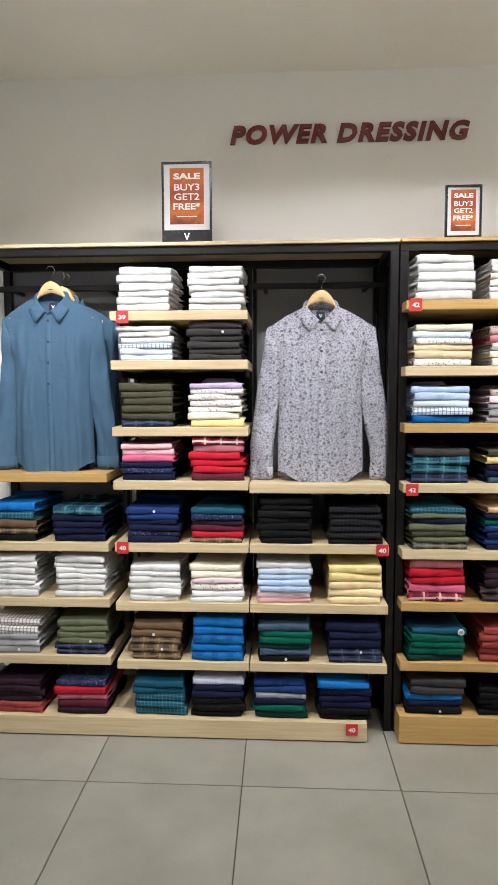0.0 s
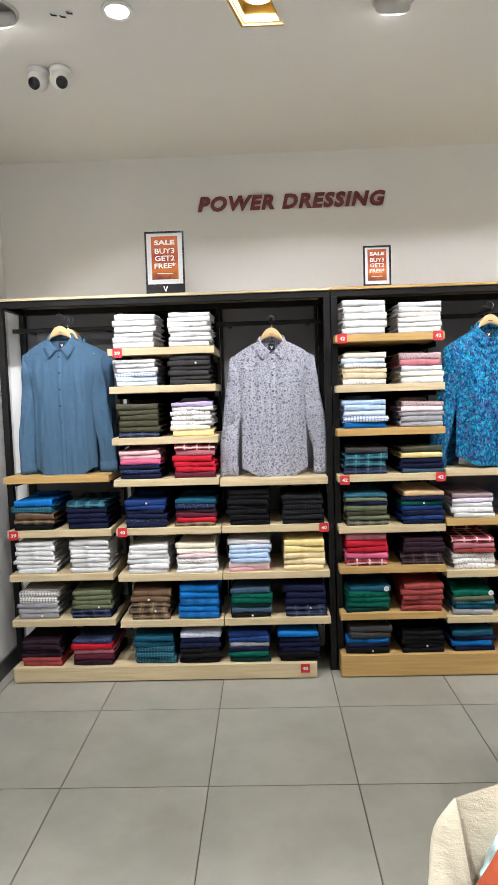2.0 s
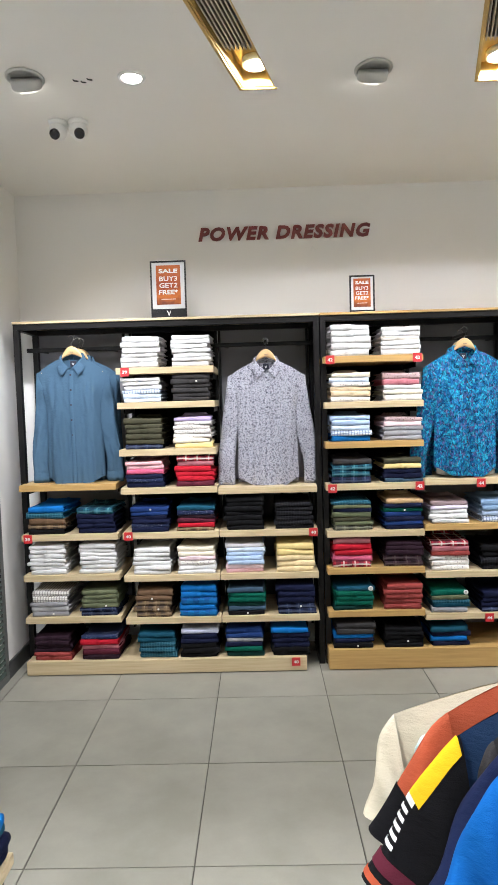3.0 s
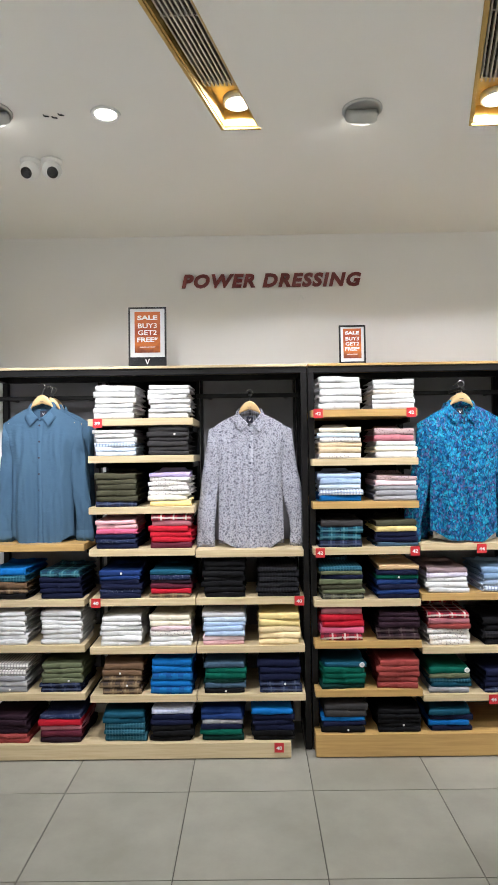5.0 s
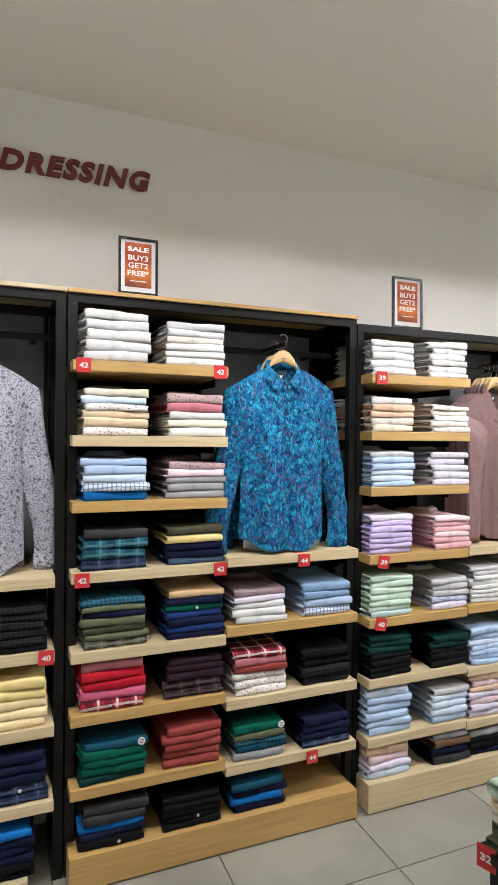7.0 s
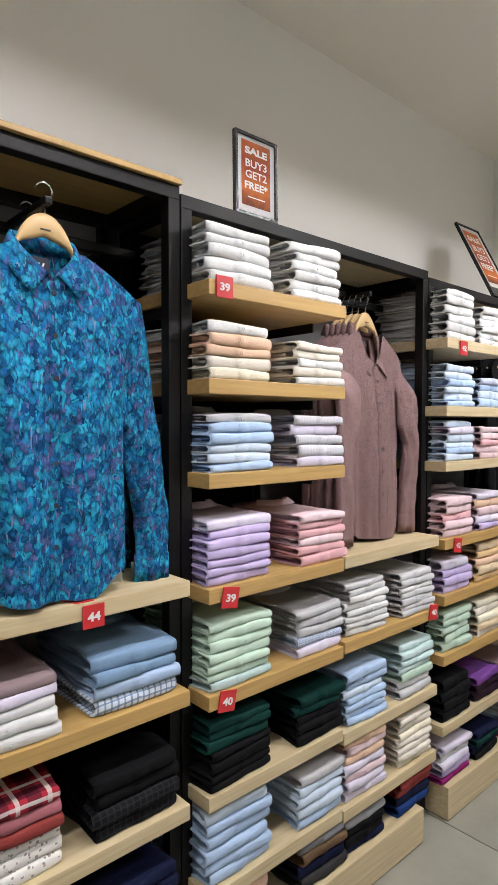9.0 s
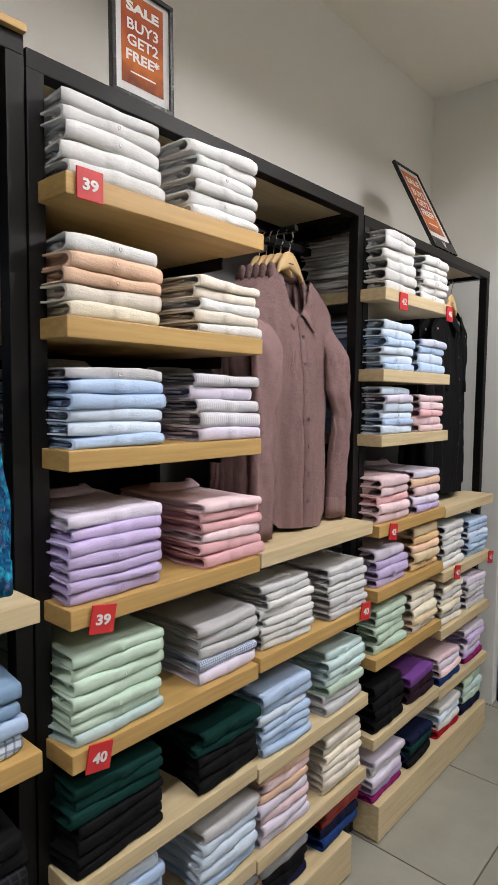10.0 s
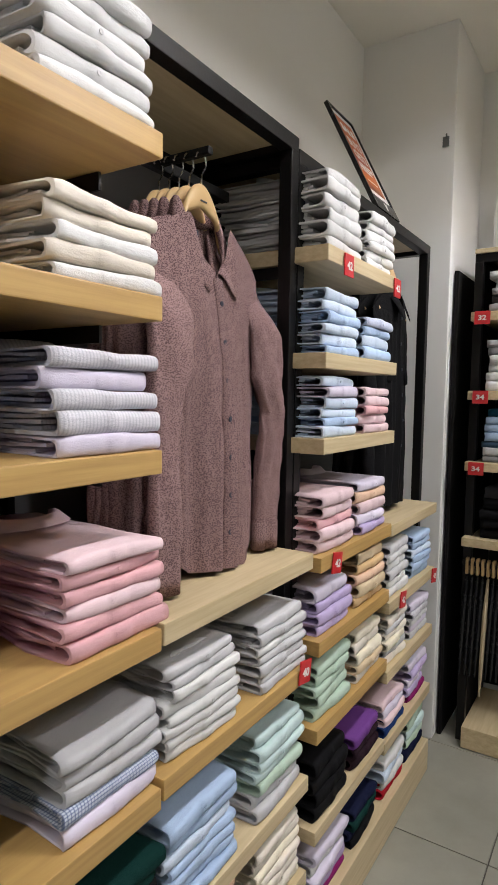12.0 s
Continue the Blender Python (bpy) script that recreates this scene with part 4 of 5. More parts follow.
def sale_sign(x0, x1, z0, z1, y, lean=0.0, big=False, label=""):
    w, h = x1 - x0, z1 - z0
    cx = (x0 + x1) / 2
    t = thing("sale_sign", (cx, y, z0), label, "sale sign", "sale signs", pose(cx, y, z0, -lean, 0, 0))
    f = 0.009
    foot = 0.052 if big else f
    part("frame_side", box(-w / 2, -w / 2 + f, -0.007, 0.007, foot, h, 0.001), M_BLACKP, t)
    part("frame_side", box(w / 2 - f, w / 2, -0.007, 0.007, foot, h, 0.001), M_BLACKP, t)
    part("frame_top", box(-w / 2 + f, w / 2 - f, -0.007, 0.007, h - f, h, 0.001), M_BLACKP, t)
    foot_ob = part("frame_foot", box(-w / 2, w / 2, -0.007, 0.007, 0, foot, 0.001), M_BLACKP, t)
    part("mat_board", box(-w / 2 + f, w / 2 - f, -0.001, 0.004, foot, h - f, 0), M_PAPER, t, "white card mount")
    px0, px1, pz0, pz1 = -w / 2 + w * 0.16, w / 2 - w * 0.16, foot + (h - foot) * 0.09, h - (h - foot) * 0.09
    bm = box(px0, px1, -0.0022, -0.0012, 0, pz1 - pz0, 0)
    poster = part("poster", bm, M_POSTER, t, "orange-brown sale poster")
    poster.location.z = pz0
    pw, ph = px1 - px0, pz1 - pz0
    rows = (("SALE", 0.78, 0.11, 0.80, 0.0012), ("BUY3", 0.74, 0.12, 0.60, 0.0004), ("GET2", 0.74, 0.12, 0.43, 0.0004), ("FREE*", 0.80, 0.12, 0.26, 0.0007))
    for word, fw, fh, fz, bold in rows:
        each_letter("letter", moved(lettering(word, 0.03, pw * fw, bold, 0, 0.0003, ph * fh), px0 + pw * (1 - fw) / 2, -0.0027, ph * fz), M_WHITE, poster)
    part("fine_print", box(px0 + pw * 0.2, px1 - pw * 0.2, -0.0028, -0.0023, ph * 0.13, ph * 0.145, 0), M_WHITE, poster)
    if big:
        bm = bmesh.new()
        for sgn in (-1, 1):
            add_box(bm, -0.003, 0.003, -0.0085, -0.0072, 0.012, 0.040, 0)
            vs = bm.verts[-8:]
            for v in vs:
                v.co.x += sgn * (v.co.z - 0.012) * 0.35
        part("emblem", bm, M_WHITE, foot_ob, "small white emblem")


sale_sign(-0.563, -0.352, 2.1225, 2.455, 2.545, 1, True, "black framed sale sign with orange poster and wide foot")
sale_sign(0.609, 0.756, 2.1225, 2.334, 2.535, 1, False, "small black framed sale sign on the honey top board")
sale_sign(1.822, 1.982, 2.0925, 2.320, 2.54, 1, False, "small black framed sale sign on the black shelving")
sale_sign(3.32, 3.53, 2.0745, 2.487, 2.54, 27, True, "black framed sale sign leaning back against the wall")


# ---- hanging shirts ----
def smooth01(a, b, v):
    s = min(1.0, max(0.0, (v - a) / (b - a)))
    return s * s * (3 - 2 * s)


def hanger(x, y, z, yaw=0.0, group="hangers", up=0.063, reach=0.185):
    """z: the top of the wooden bar at its middle."""
    t = thing("coat_hanger", (x, y, z), "beech wood coat hanger with a steel hook", "hanger", group, pose(x, y, z, 0, 0, yaw))
    pts = [(0.018 * math.sin(a), 0, up - 0.018 + 0.018 * math.cos(a)) for a in [radians(-80 + 26 * k) for k in range(9)]]
    pts += [(0.003, 0, up - 0.045), (0, 0, -0.012)]
    part("hook", tube(pts, 0.0022, 6), M_CHROME, t, "steel hook", True)
    bm = bmesh.new()
    rings = []
    for k in range(45):
        u = -1 + k / 22
        cx = u * reach
        hi = max(-0.074 - 0.085 * abs(u), -0.15 + 0.15 * math.sqrt(max(0.0, 1 - (cx / 0.074) ** 2)))
        lo = min(hi - 0.018, -0.050 - 0.35 * abs(cx))
        th = 0.007 + 0.006 * abs(u) ** 2
        ring = []
        for q in range(10):
            a = q * math.tau / 10
            ring.append(bm.verts.new((cx, th * math.cos(a), (hi + lo) / 2 + (hi - lo) / 2 * math.sin(a))))
        rings.append(ring)
    for a, b in zip(rings, rings[1:]):
        for q in range(10):
            bm.faces.new((a[q], a[(q + 1) % 10], b[(q + 1) % 10], b[q]))
    bm.faces.new(rings[0][::-1])
    bm.faces.new(rings[-1])
    bmesh.ops.recalc_face_normals(bm, faces=bm.faces[:])
    bar = part("shoulder_bar", bm, M_HANGER, t, "beech shoulder bar", True)
    part("emblem", box(-0.011, 0.011, -0.0082, -0.0072, -0.038, -0.035, 0), M_SKIRT, bar, "small dark stamp")
    return t


def shirt(x, y, z, mat, label, length=0.79, half=0.225, seed=0, yaw=0.0, sleeve=0.60, spread=0.045, sleeve_mat=None, cuff_mat=None,
          lining=None, buttons=True, group="hanging shirts", depth=0.05, collar=True, category="shirt", dip=0.078, sleeve_back=0.020, flaps=(0.02, 0.02), lay=0.06, ahead=0.0):
    """A shirt on a hanger; z: the height of the back of the collar. It faces -y."""
    t = thing("hanging_shirt", (x, y, z), label, category, group, pose(x, y, z, 0, 0, yaw))
    rng = random.Random(seed)
    ph = [rng.uniform(0, 6.28) for _ in range(12)]
    neck = 0.068

    def top(u, side=-1):
        a = abs(u) * half
        slope = -0.036 - 0.084 * (max(0.0, a - neck) / (half - neck)) ** 1.35
        if a < neck:
            slope -= (dip - 0.016 if side < 0 else 0.002) * (1 - (a / neck) ** 2)
        return slope

    def hem(u, side=-1):
        return -length + (0.052 if side < 0 else 0.026) * smooth01(0.42, 1.0, abs(u)) + 0.006 * math.sin(3 * u + ph[0])

    def width(v):
        return half * (1 - 0.21 * smooth01(0.0, 0.34, v) + 0.02 * smooth01(0.5, 1.0, v))

    def fold(u, v):
        g = smooth01(0.05, 0.7, v)
        long = noise.noise((2.8 * u + ph[1], 0.7 * v, ph[2])) * 0.028 + noise.noise((6.5 * u + ph[3], 1.1 * v + ph[4], 2.0)) * 0.017
        drag = noise.noise((3.0 * (abs(u) - 1.3 * v) + ph[10], 4.0 * abs(u), ph[11])) * 0.014 * smooth01(0.25, 0.7, abs(u)) * smooth01(0.06, 0.18, v) * (1 - smooth01(0.5, 0.85, v))
        crush = noise.noise((9.0 * u + ph[5], 11.0 * v, ph[6])) * 0.004 * smooth01(0.04, 0.2, v)
        return long * g + drag + crush

    def belly(u, v):
        a = u * half
        return (depth * smooth01(-0.12, 0.3, v) * 0.92 + 0.006) * math.sqrt(max(0.0, 1 - abs(u) ** 3.2)) + 0.022 * math.exp(-(a / 0.08) ** 2) * (1 - smooth01(0, 0.25, v))

    nu, nv = 56, 56

    def sheet(side):
        bm = bmesh.new()
        grid = []
        for j in range(nv + 1):
            v = j / nv
            row = []
            for i in range(nu + 1):
                u = -1 + 2 * i / nu
                zz = top(u, side) * (1 - v) + hem(u, side) * v
                if side < 0:
                    yy = -belly(u, v) - fold(u, v) * (1 - abs(u) ** 6)
                else:
                    yy = belly(u, v) * 0.8 + fold(-u, v) * 0.8 * (1 - abs(u) ** 6)
                row.append(bm.verts.new((u * width(v), yy, zz)))
            grid.append(row)
        for a, b in zip(grid, grid[1:]):
            for i in range(nu):
                f = (a[i], b[i], b[i + 1], a[i + 1])
                bm.faces.new(f if side < 0 else f[::-1])
        return bm

    part("front_panel", sheet(-1), mat, t, "", True)
    part("back_panel", sheet(1), mat, t, "", True)
    if lining:
        bm = sheet(1)
        bmesh.ops.delete(bm, geom=[v for v in bm.verts if v.co.z > -length * 0.75], context="VERTS")
        moved(bm, 0, -0.012, -0.016)
        for v in bm.verts:
            v.co.x *= 0.93
        part("lining", bm, lining, t, "pale inner side of the cloth", True)
    # sleeves: a flattened tube from the shoulder's tip; the pressed upper arm overlaps the chest and breaks at the elbow
    for sgn, flap in ((-1, flaps[0]), (1, flaps[1])):
        bm = bmesh.new()
        rings = []
        n, nr = 26, 64
        bend = 0.235 + 0.008 * math.sin(ph[8] + sgn)
        for j in range(nr + 1):
            v = (j / nr) ** 1.2
            s = v * sleeve
            rise = max(0.0, min(1.0, (s - 0.03) / (bend - 0.03)))
            fall = 1 - max(0.0, min(1.0, (s - bend) / 0.07))
            over = rise * fall
            sink = smooth01(bend, bend + 0.022, s)
            laid = rise * (1 - sink)
            edge = half + 0.004 + spread * min(1.0, s / 0.5) + 0.005 * math.sin(8.5 * s + ph[5] + 2 * sgn) * smooth01(0.1, 0.3, s)
            low = edge - (0.118 - 0.035 * min(1.0, 2 * ahead) - 0.022 * smooth01(0.2, 0.6, s) * (1 if not ahead else 0)) * (1 + 0.05 * math.sin(15 * s + ph[11] + sgn) * smooth01(0.2, 0.3, s))
            pit = half - 0.088 - 0.02 * smooth01(0.0, 0.12, s)
            inner = (pit * fall + low * (1 - fall)) - flap * over
            wide, out = (edge - inner) / 2, (edge + inner) / 2
            deep = (0.003 + 0.021 * smooth01(0, 0.12, s)) * (1 - 0.15 * v)
            down = -0.118 - s
            fwd = -0.002 + sleeve_back * smooth01(0.05, 0.22, s) + 0.008 * math.sin(6 * v + ph[6] + sgn) * v
            ring = []
            for k in range(n):
                a = k * math.tau / n
                ca = math.cos(a)
                rum = noise.noise((2.2 * ca + ph[7], 9.0 * s, 1.6 * math.sin(a) + 3 * sgn)) * 0.013 + noise.noise((3.0 * ca, 24.0 * s + ph[9], 2.0 * sgn)) * 0.006
                rum *= smooth01(0.05, 0.18, s)
                lift = 0.53 * wide * (1 - ca) * math.exp(-s / 0.05)
                lap = -lay * (ahead * smooth01(0.02, 0.15, s) + (1 - ahead) * laid * smooth01(0.35, 1.0, -ca)) * (1.0 if flap > 0 else 0.3)
                # the broken fold hangs lower at its inner tip
                sag = -0.03 * flap / 0.05 * over ** 2 * max(0.0, -ca)
                ring.append(bm.verts.new((sgn * (out + wide * ca), fwd + deep * math.sin(a) + rum + lap, down + lift + sag)))
            rings.append(ring)
        bm.faces.new(rings[0])
        for a, b in zip(rings, rings[1:]):
            for k in range(n):
                bm.faces.new((a[k], a[(k + 1) % n], b[(k + 1) % n], b[k]))
        bmesh.ops.recalc_face_normals(bm, faces=bm.faces[:])
        last = [vv.co.copy() for vv in rings[-1]]
        cen = sum(last, Vector()) / n
        sl = part("sleeve", bm, sleeve_mat or mat, t, "", True)
        bm = bmesh.new()
        cr = []
        long = 0.06
        for dz, k in ((0.006, 1.0), (0.003, 1.05), (-long * 0.5, 1.06), (-long, 1.05), (-long + 0.002, 0.98), (-long * 0.2, 0.93)):
            cr.append([bm.verts.new((cen.x + (q.x - cen.x) * k, cen.y + (q.y - cen.y) * k, cen.z + (q.z - cen.z) + dz)) for q in last])
        for a, b in zip(cr, cr[1:]):
            for k in range(n):
                bm.faces.new((a[k], a[(k + 1) % n], b[(k + 1) % n], b[k]))
        bmesh.ops.recalc_face_normals(bm, faces=bm.faces[:])
        part("cuff", bm, cuff_mat or sleeve_mat or mat, sl, "", True)
    if collar:
        # two leaves: the upper edge runs from the nape round the neck to the top button, the lower edge to the point
        inner = [(0.0, 0.042, 0.004), (0.050, 0.030, 0.003), (0.066, 0.004, -0.010), (0.046, -0.026, 0.026 - dip), (0.006, -0.042, -0.014 - dip)]
        outer = [(0.0, 0.056, -0.034), (0.062, 0.042, -0.034), (0.088, 0.004, -0.050), (0.084, -0.036, -0.014 - dip), (0.050, -0.058, -0.060 - dip)]
        stand = [(0.0, 0.040, -0.036), (0.048, 0.028, -0.036), (0.063, 0.004, -0.040), (0.044, -0.025, 0.006 - dip), (0.000, -0.040, -0.028 - dip)]

        def along(ctrl, s):
            q = min(3.999, s * 4)
            i = int(q)
            f = q - i
            p0, p1, p2, p3 = (Vector(ctrl[max(0, min(4, i + o))]) for o in (-1, 0, 1, 2))
            return 0.5 * (2 * p1 + (p2 - p0) * f + (2 * p0 - 5 * p1 + 4 * p2 - p3) * f * f + (3 * p1 - p0 - 3 * p2 + p3) * f ** 3)

        for sgn in (-1, 1):
            bm = bmesh.new()
            rows = []
            for k in range(17):
                s = k / 16
                a, b, c = along(inner, s), along(outer, s), along(stand, s)
                row = [c, (c + a) / 2 + Vector((0, 0, 0.001)), a]
                for e in (0.12, 0.35, 0.65, 1.0):
                    row.append(a.lerp(b, e) + Vector((0, 0, 0.010 * math.sin(math.pi * min(1, e * 1.3)) * (1 - e))))
                rows.append([bm.verts.new((sgn * q.x, q.y, q.z)) for q in row])
            for a, b in zip(rows, rows[1:]):
                for q in range(6):
                    bm.faces.new((a[q], b[q], b[q + 1], a[q + 1]))
            bmesh.ops.recalc_face_normals(bm, faces=bm.faces[:])
            bmesh.ops.solidify(bm, geom=bm.faces[:], thickness=0.0022)
            part("collar_leaf", bm, mat, t, "", True)
        lab = part("neck_label", box(-0.018, 0.018, 0.018, 0.0195, -0.080, -0.046, 0.0005), M_INK, t, "dark navy woven label")
        bm = bmesh.new()
        for sgn in (-1, 1):
            add_box(bm, -0.0018, 0.0018, 0.0168, 0.0176, -0.072, -0.058, 0)
            for v in bm.verts[-8:]:
                v.co.x += sgn * (v.co.z + 0.072) * 0.4
        part("emblem", bm, M_WHITE, lab, "small white emblem")
    if buttons:
        bm = bmesh.new()
        rows = []
        for j in range(1, nv + 1):
            v = j / nv
            r = []
            for u, lift in ((-0.075, 0.0005), (-0.07, 0.0032), (0.07, 0.0032), (0.075, 0.0005)):
                zz = top(u) * (1 - v) + hem(u) * v
                r.append(bm.verts.new((u * width(v), -belly(u, v) - fold(u, v) - lift, zz)))
            rows.append(r)
        for a, b in zip(rows, rows[1:]):
            for q in range(3):
                bm.faces.new((a[q], b[q], b[q + 1], a[q + 1]))
        pl = part("placket", bm, mat, t, "", True)
        for k in range(7):
            v = 0.05 + (dip - 0.078) * 0.8 + k * 0.13
            zz = top(0) * (1 - v) + hem(0) * v
            bm = lathe([(0.0055, 0.0), (0.0058, 0.0018), (0.004, 0.0022), (0.001, 0.0015)], 12)
            bmesh.ops.rotate(bm, cent=(0, 0, 0), matrix=Matrix.Rotation(radians(90), 3, "X"), verts=bm.verts[:])
            part("button", moved(bm, 0, -belly(0, v) - fold(0, v) - 0.0035, zz), M_INK, pl, "small dark button", True)
    return t


def hung(x, y, z, mat, label, k=0, **kw):
    """A shirt with its hanger; z: top of the hanger's wood."""
    hanger(x, y, z, kw.get("yaw", 0.0))
    shirt(x, y, z - 0.042, mat, label, **kw)


hung(-1.055, 2.56, 1.975, M_DENIM, "steel blue long-sleeved cotton shirt on a hanger", length=0.79, half=0.215, seed=3, spread=0.052, sleeve=0.605, flaps=(0.0, 0.0))
for k in (1, 2):
    hung(-1.05 + 0.006 * k, 2.60 + 0.05 * k, 1.97, M_DENIM, "steel blue shirt hanging behind the front one", seed=20 + k, spread=0.0, buttons=False, depth=0.022, yaw=3 * k, lay=0.0, flaps=(0, 0))
hung(0.107, 2.56, 1.925, M_FLORAL, "grey shirt with small dark floral print on a hanger", length=0.775, seed=7, spread=0.080, sleeve=0.60, flaps=(0.0, 0.006))
hung(1.267, 2.50, 1.950, M_BRUSH, "blue and teal brush-print long-sleeved shirt on a hanger", length=0.765, seed=11, spread=0.092, sleeve=0.60, lining=M_LINING, flaps=(0.0, 0.014), yaw=-1)
hung(1.28, 2.62, 1.945, M_BRUSH, "blue printed shirt hanging behind the front one", length=0.75, seed=31, buttons=False, depth=0.022, yaw=4, lay=0.0, flaps=(0, 0))
for k in range(5):
    hung(2.478 - 0.004 * k, (2.595 if k == 0 else 2.60) + 0.024 * k, 1.908, M_BROWN, "brown textured shirt on a wooden hanger" + (", front of the row" if k == 0 else ""), seed=40 + k,
         yaw=2 + 2 * k, length=0.755, half=0.225, spread=0.016, sleeve_back=0.0, sleeve=0.575, buttons=k == 0, depth=0.062 if k == 0 else 0.018, dip=0.13,
         flaps=(0.010, 0.002) if k == 0 else (0.0, 0.0), lay=0.06 if k == 0 else 0.0, ahead=1.0 if k == 0 else 0.0)
for k in range(3):
    hung(3.54, 2.56 + 0.05 * k, 1.925, fabric("b"), "black shirt hanging in the last bay", seed=60 + k, yaw=5, spread=-0.01, buttons=k == 0, depth=0.03)


# ---- shelving against the end wall ----
def end_unit():
    t = thing("trouser_shelving", (4.44, 1.8, 0), "black steel shelving with folded trousers against the end wall", "shelving")
    ox, oy = 4.44, 1.8
    def p(name, a, b, c, d, e, f, mat, bev=0.002, lab=""):
        return part(name, box(a - ox, b - ox, c - oy, d - oy, e, f, bev), mat, t, lab)
    y1, y0, xf, top, s = 2.395, 1.10, 4.06, 2.06, 0.034
    for y in (y1 - s, y0):
        p("post", xf, xf + s, y, y + s, 0, top - s, M_STEEL)
        p("post", 4.425, 4.46, y, y + s, 0, top - s, M_STEEL)
        p("side_beam", xf + s, 4.425, y, y + s, top - s, top, M_STEEL)
    p("front_beam", xf, xf + s, y0, y1, top - s, top, M_STEEL)
    p("top_board", xf - 0.01, 4.476, y0, y1, top, top + 0.018, M_PALE, 0.002, "wooden top board")
    p("back_panel", 4.461, 4.474, y0, y1, 0.1, top - 0.001, M_BACKD, 0, "dark back panel")
    p("side_panel", 4.10, 4.42, y1 - 0.03, y1 - 0.012, 0.03, top - s, M_BACKD, 0, "dark side panel")
    for z in (1.82, 1.505, 1.215, 0.90):
        p("shelf", 4.0, 4.42, y0 + s + 0.002, y1 - 0.004, z - 0.036, z, M_PALE, 0.0025, "pale wooden shelf")
    p("plinth", 4.0, 4.42, y0 + s + 0.002, y1 - 0.035, 0.004, 0.095, M_PALE, 0.003, "pale wooden plinth")
    p("hanging_rail", 4.040, 4.0595, y0, y1, 0.775, 0.795, M_STEEL, 0.004)


end_unit()
# black sheet in place of the shade the end shelving casts on the pier
t = thing("pier_shade_sheet", (4.22, 2.465, 0), "tall black board standing between the pier and the shelving", "board")
part("panel", box(-0.165, 0.2, -0.009, 0.009, 0.0, 2.0, 0.002), M_BACKD, t)


def trousers_stack(y, z, keys, each=0.036):
    shirt_stack(4.03, y, z, keys, 0.25, each, "the end-wall shelving", 0.34, -90, "folded trouser stacks")


for y in (2.20, 1.86, 1.5):
    trousers_stack(y, 1.82, "w lg gy ch gy", 0.034)
    trousers_stack(y, 1.505, "lg gy w w w w", 0.036)
    trousers_stack(y, 1.215, "te lb lb lb sl lg gy", 0.032)
    trousers_stack(y, 0.90, "ch b b b b", 0.042)
for y, z, n in ((2.345, 1.795, "32"), (2.34, 1.48, "34"), (2.345, 1.19, "34")):
    tg = thing("size_tag", (3.995, y, z), "red size tag with white number " + n + " on the trouser shelf", "size tag", "size tags", pose(3.9955, y, z, 0, 0, -90))
    part("card", box(-0.03, 0.03, -0.002, 0.002, -0.026, 0.026, 0.001), M_RED, tg)
    each_letter("digit", moved(lettering(n, 0.03, 0.032, 0.001, 0, 0.0004, 0.02), -0.016, -0.0028, -0.01), M_WHITE, tg, "white digit")


def belt(y, mat, lab, length):
    t = thing("hanging_belt", (4.049, y, 0.78), lab, "belt", "hanging belts")
    part("clip", box(-0.014, 0.0145, -0.006, 0.006, -0.04, 0.028, 0.003), M_HANGER, t, "small beech clip")
    part("strap", tube([(0, 0, -0.05), (-0.006, 0.006, -0.06 - length * 0.3), (-0.002, 0.012, -0.06 - length * 0.7), (0, 0.016, -0.06 - length)], [0.005, 0.011, 0.009, 0.004], 8), mat, t)


for k in range(9):
    belt(2.372 - 0.021 * k, M_TAN if k == 4 else M_BLACKP, "tan leather belt hanging from a rail clip" if k == 4 else "dark leather belt hanging from a rail clip", 0.5 if k == 4 else 0.42)


# ---- display stands on the shop floor ----
def low_display(x0, x1, y0, y1, top, mat, label):
    cx, cy = (x0 + x1) / 2, (y0 + y1) / 2
    t = thing("display_table", (cx, cy, 0), label, "display table")
    a, b, c, d = x0 - cx, x1 - cx, y0 - cy, y1 - cy
    part("tabletop", box(a, b, c, d, top - 0.03, top, 0.003), mat, t)
    for lx in (a + 0.02, b - 0.05):
        for ly in (c + 0.02, d - 0.05):
            part("leg", box(lx, lx + 0.03, ly, ly + 0.03, 0, top - 0.031), M_STEEL, t)
    for ly in (c + 0.025, d - 0.045):
        part("rail", box(a + 0.051, b - 0.051, ly, ly + 0.02, 0.1, 0.12), M_STEEL, t)


low_display(-1.25, -0.60, -0.25, 0.395, 0.48, M_PALE, "low display table with pale wooden top and steel legs")
for y, k in ((0.262, "br te na na"), (-0.02, "br na ro na b b")):
    shirt_stack(-0.607, y, 0.48, k, 0.24, 0.031, "the display table", 0.33, 90, "display table stacks")
    shirt_stack(-1.22, y, 0.48, k, 0.24, 0.031, "the display table", 0.22, -90, "display table stacks")
low_display(1.37, 2.1, 0.72, 1.50, 0.55, M_STEEL, "low black steel display table on the shop floor")
for x in (1.515, 1.84):
    shirt_stack(x, 1.485, 0.55, "mi be cr og og", 0.26, 0.036, "the black display table", 0.34, 180, "display table stacks")
t = thing("display_plinth", (1.68, 1.2, 0), "low dark display plinth under the black table", "plinth")
part("platform", box(-0.26, 0.36, -0.40, 0.42, 0.02, 0.2, 0.004), M_STEEL, t)
part("kick", box(-0.24, 0.34, -0.38, 0.40, 0, 0.02, 0), M_BLACKP, t)
for x in (1.55, 1.85):
    shirt_stack(x, 1.60, 0.20, "mb w mb w", 0.26, 0.036, "the dark plinth", 0.3, 180, "display table stacks", False)
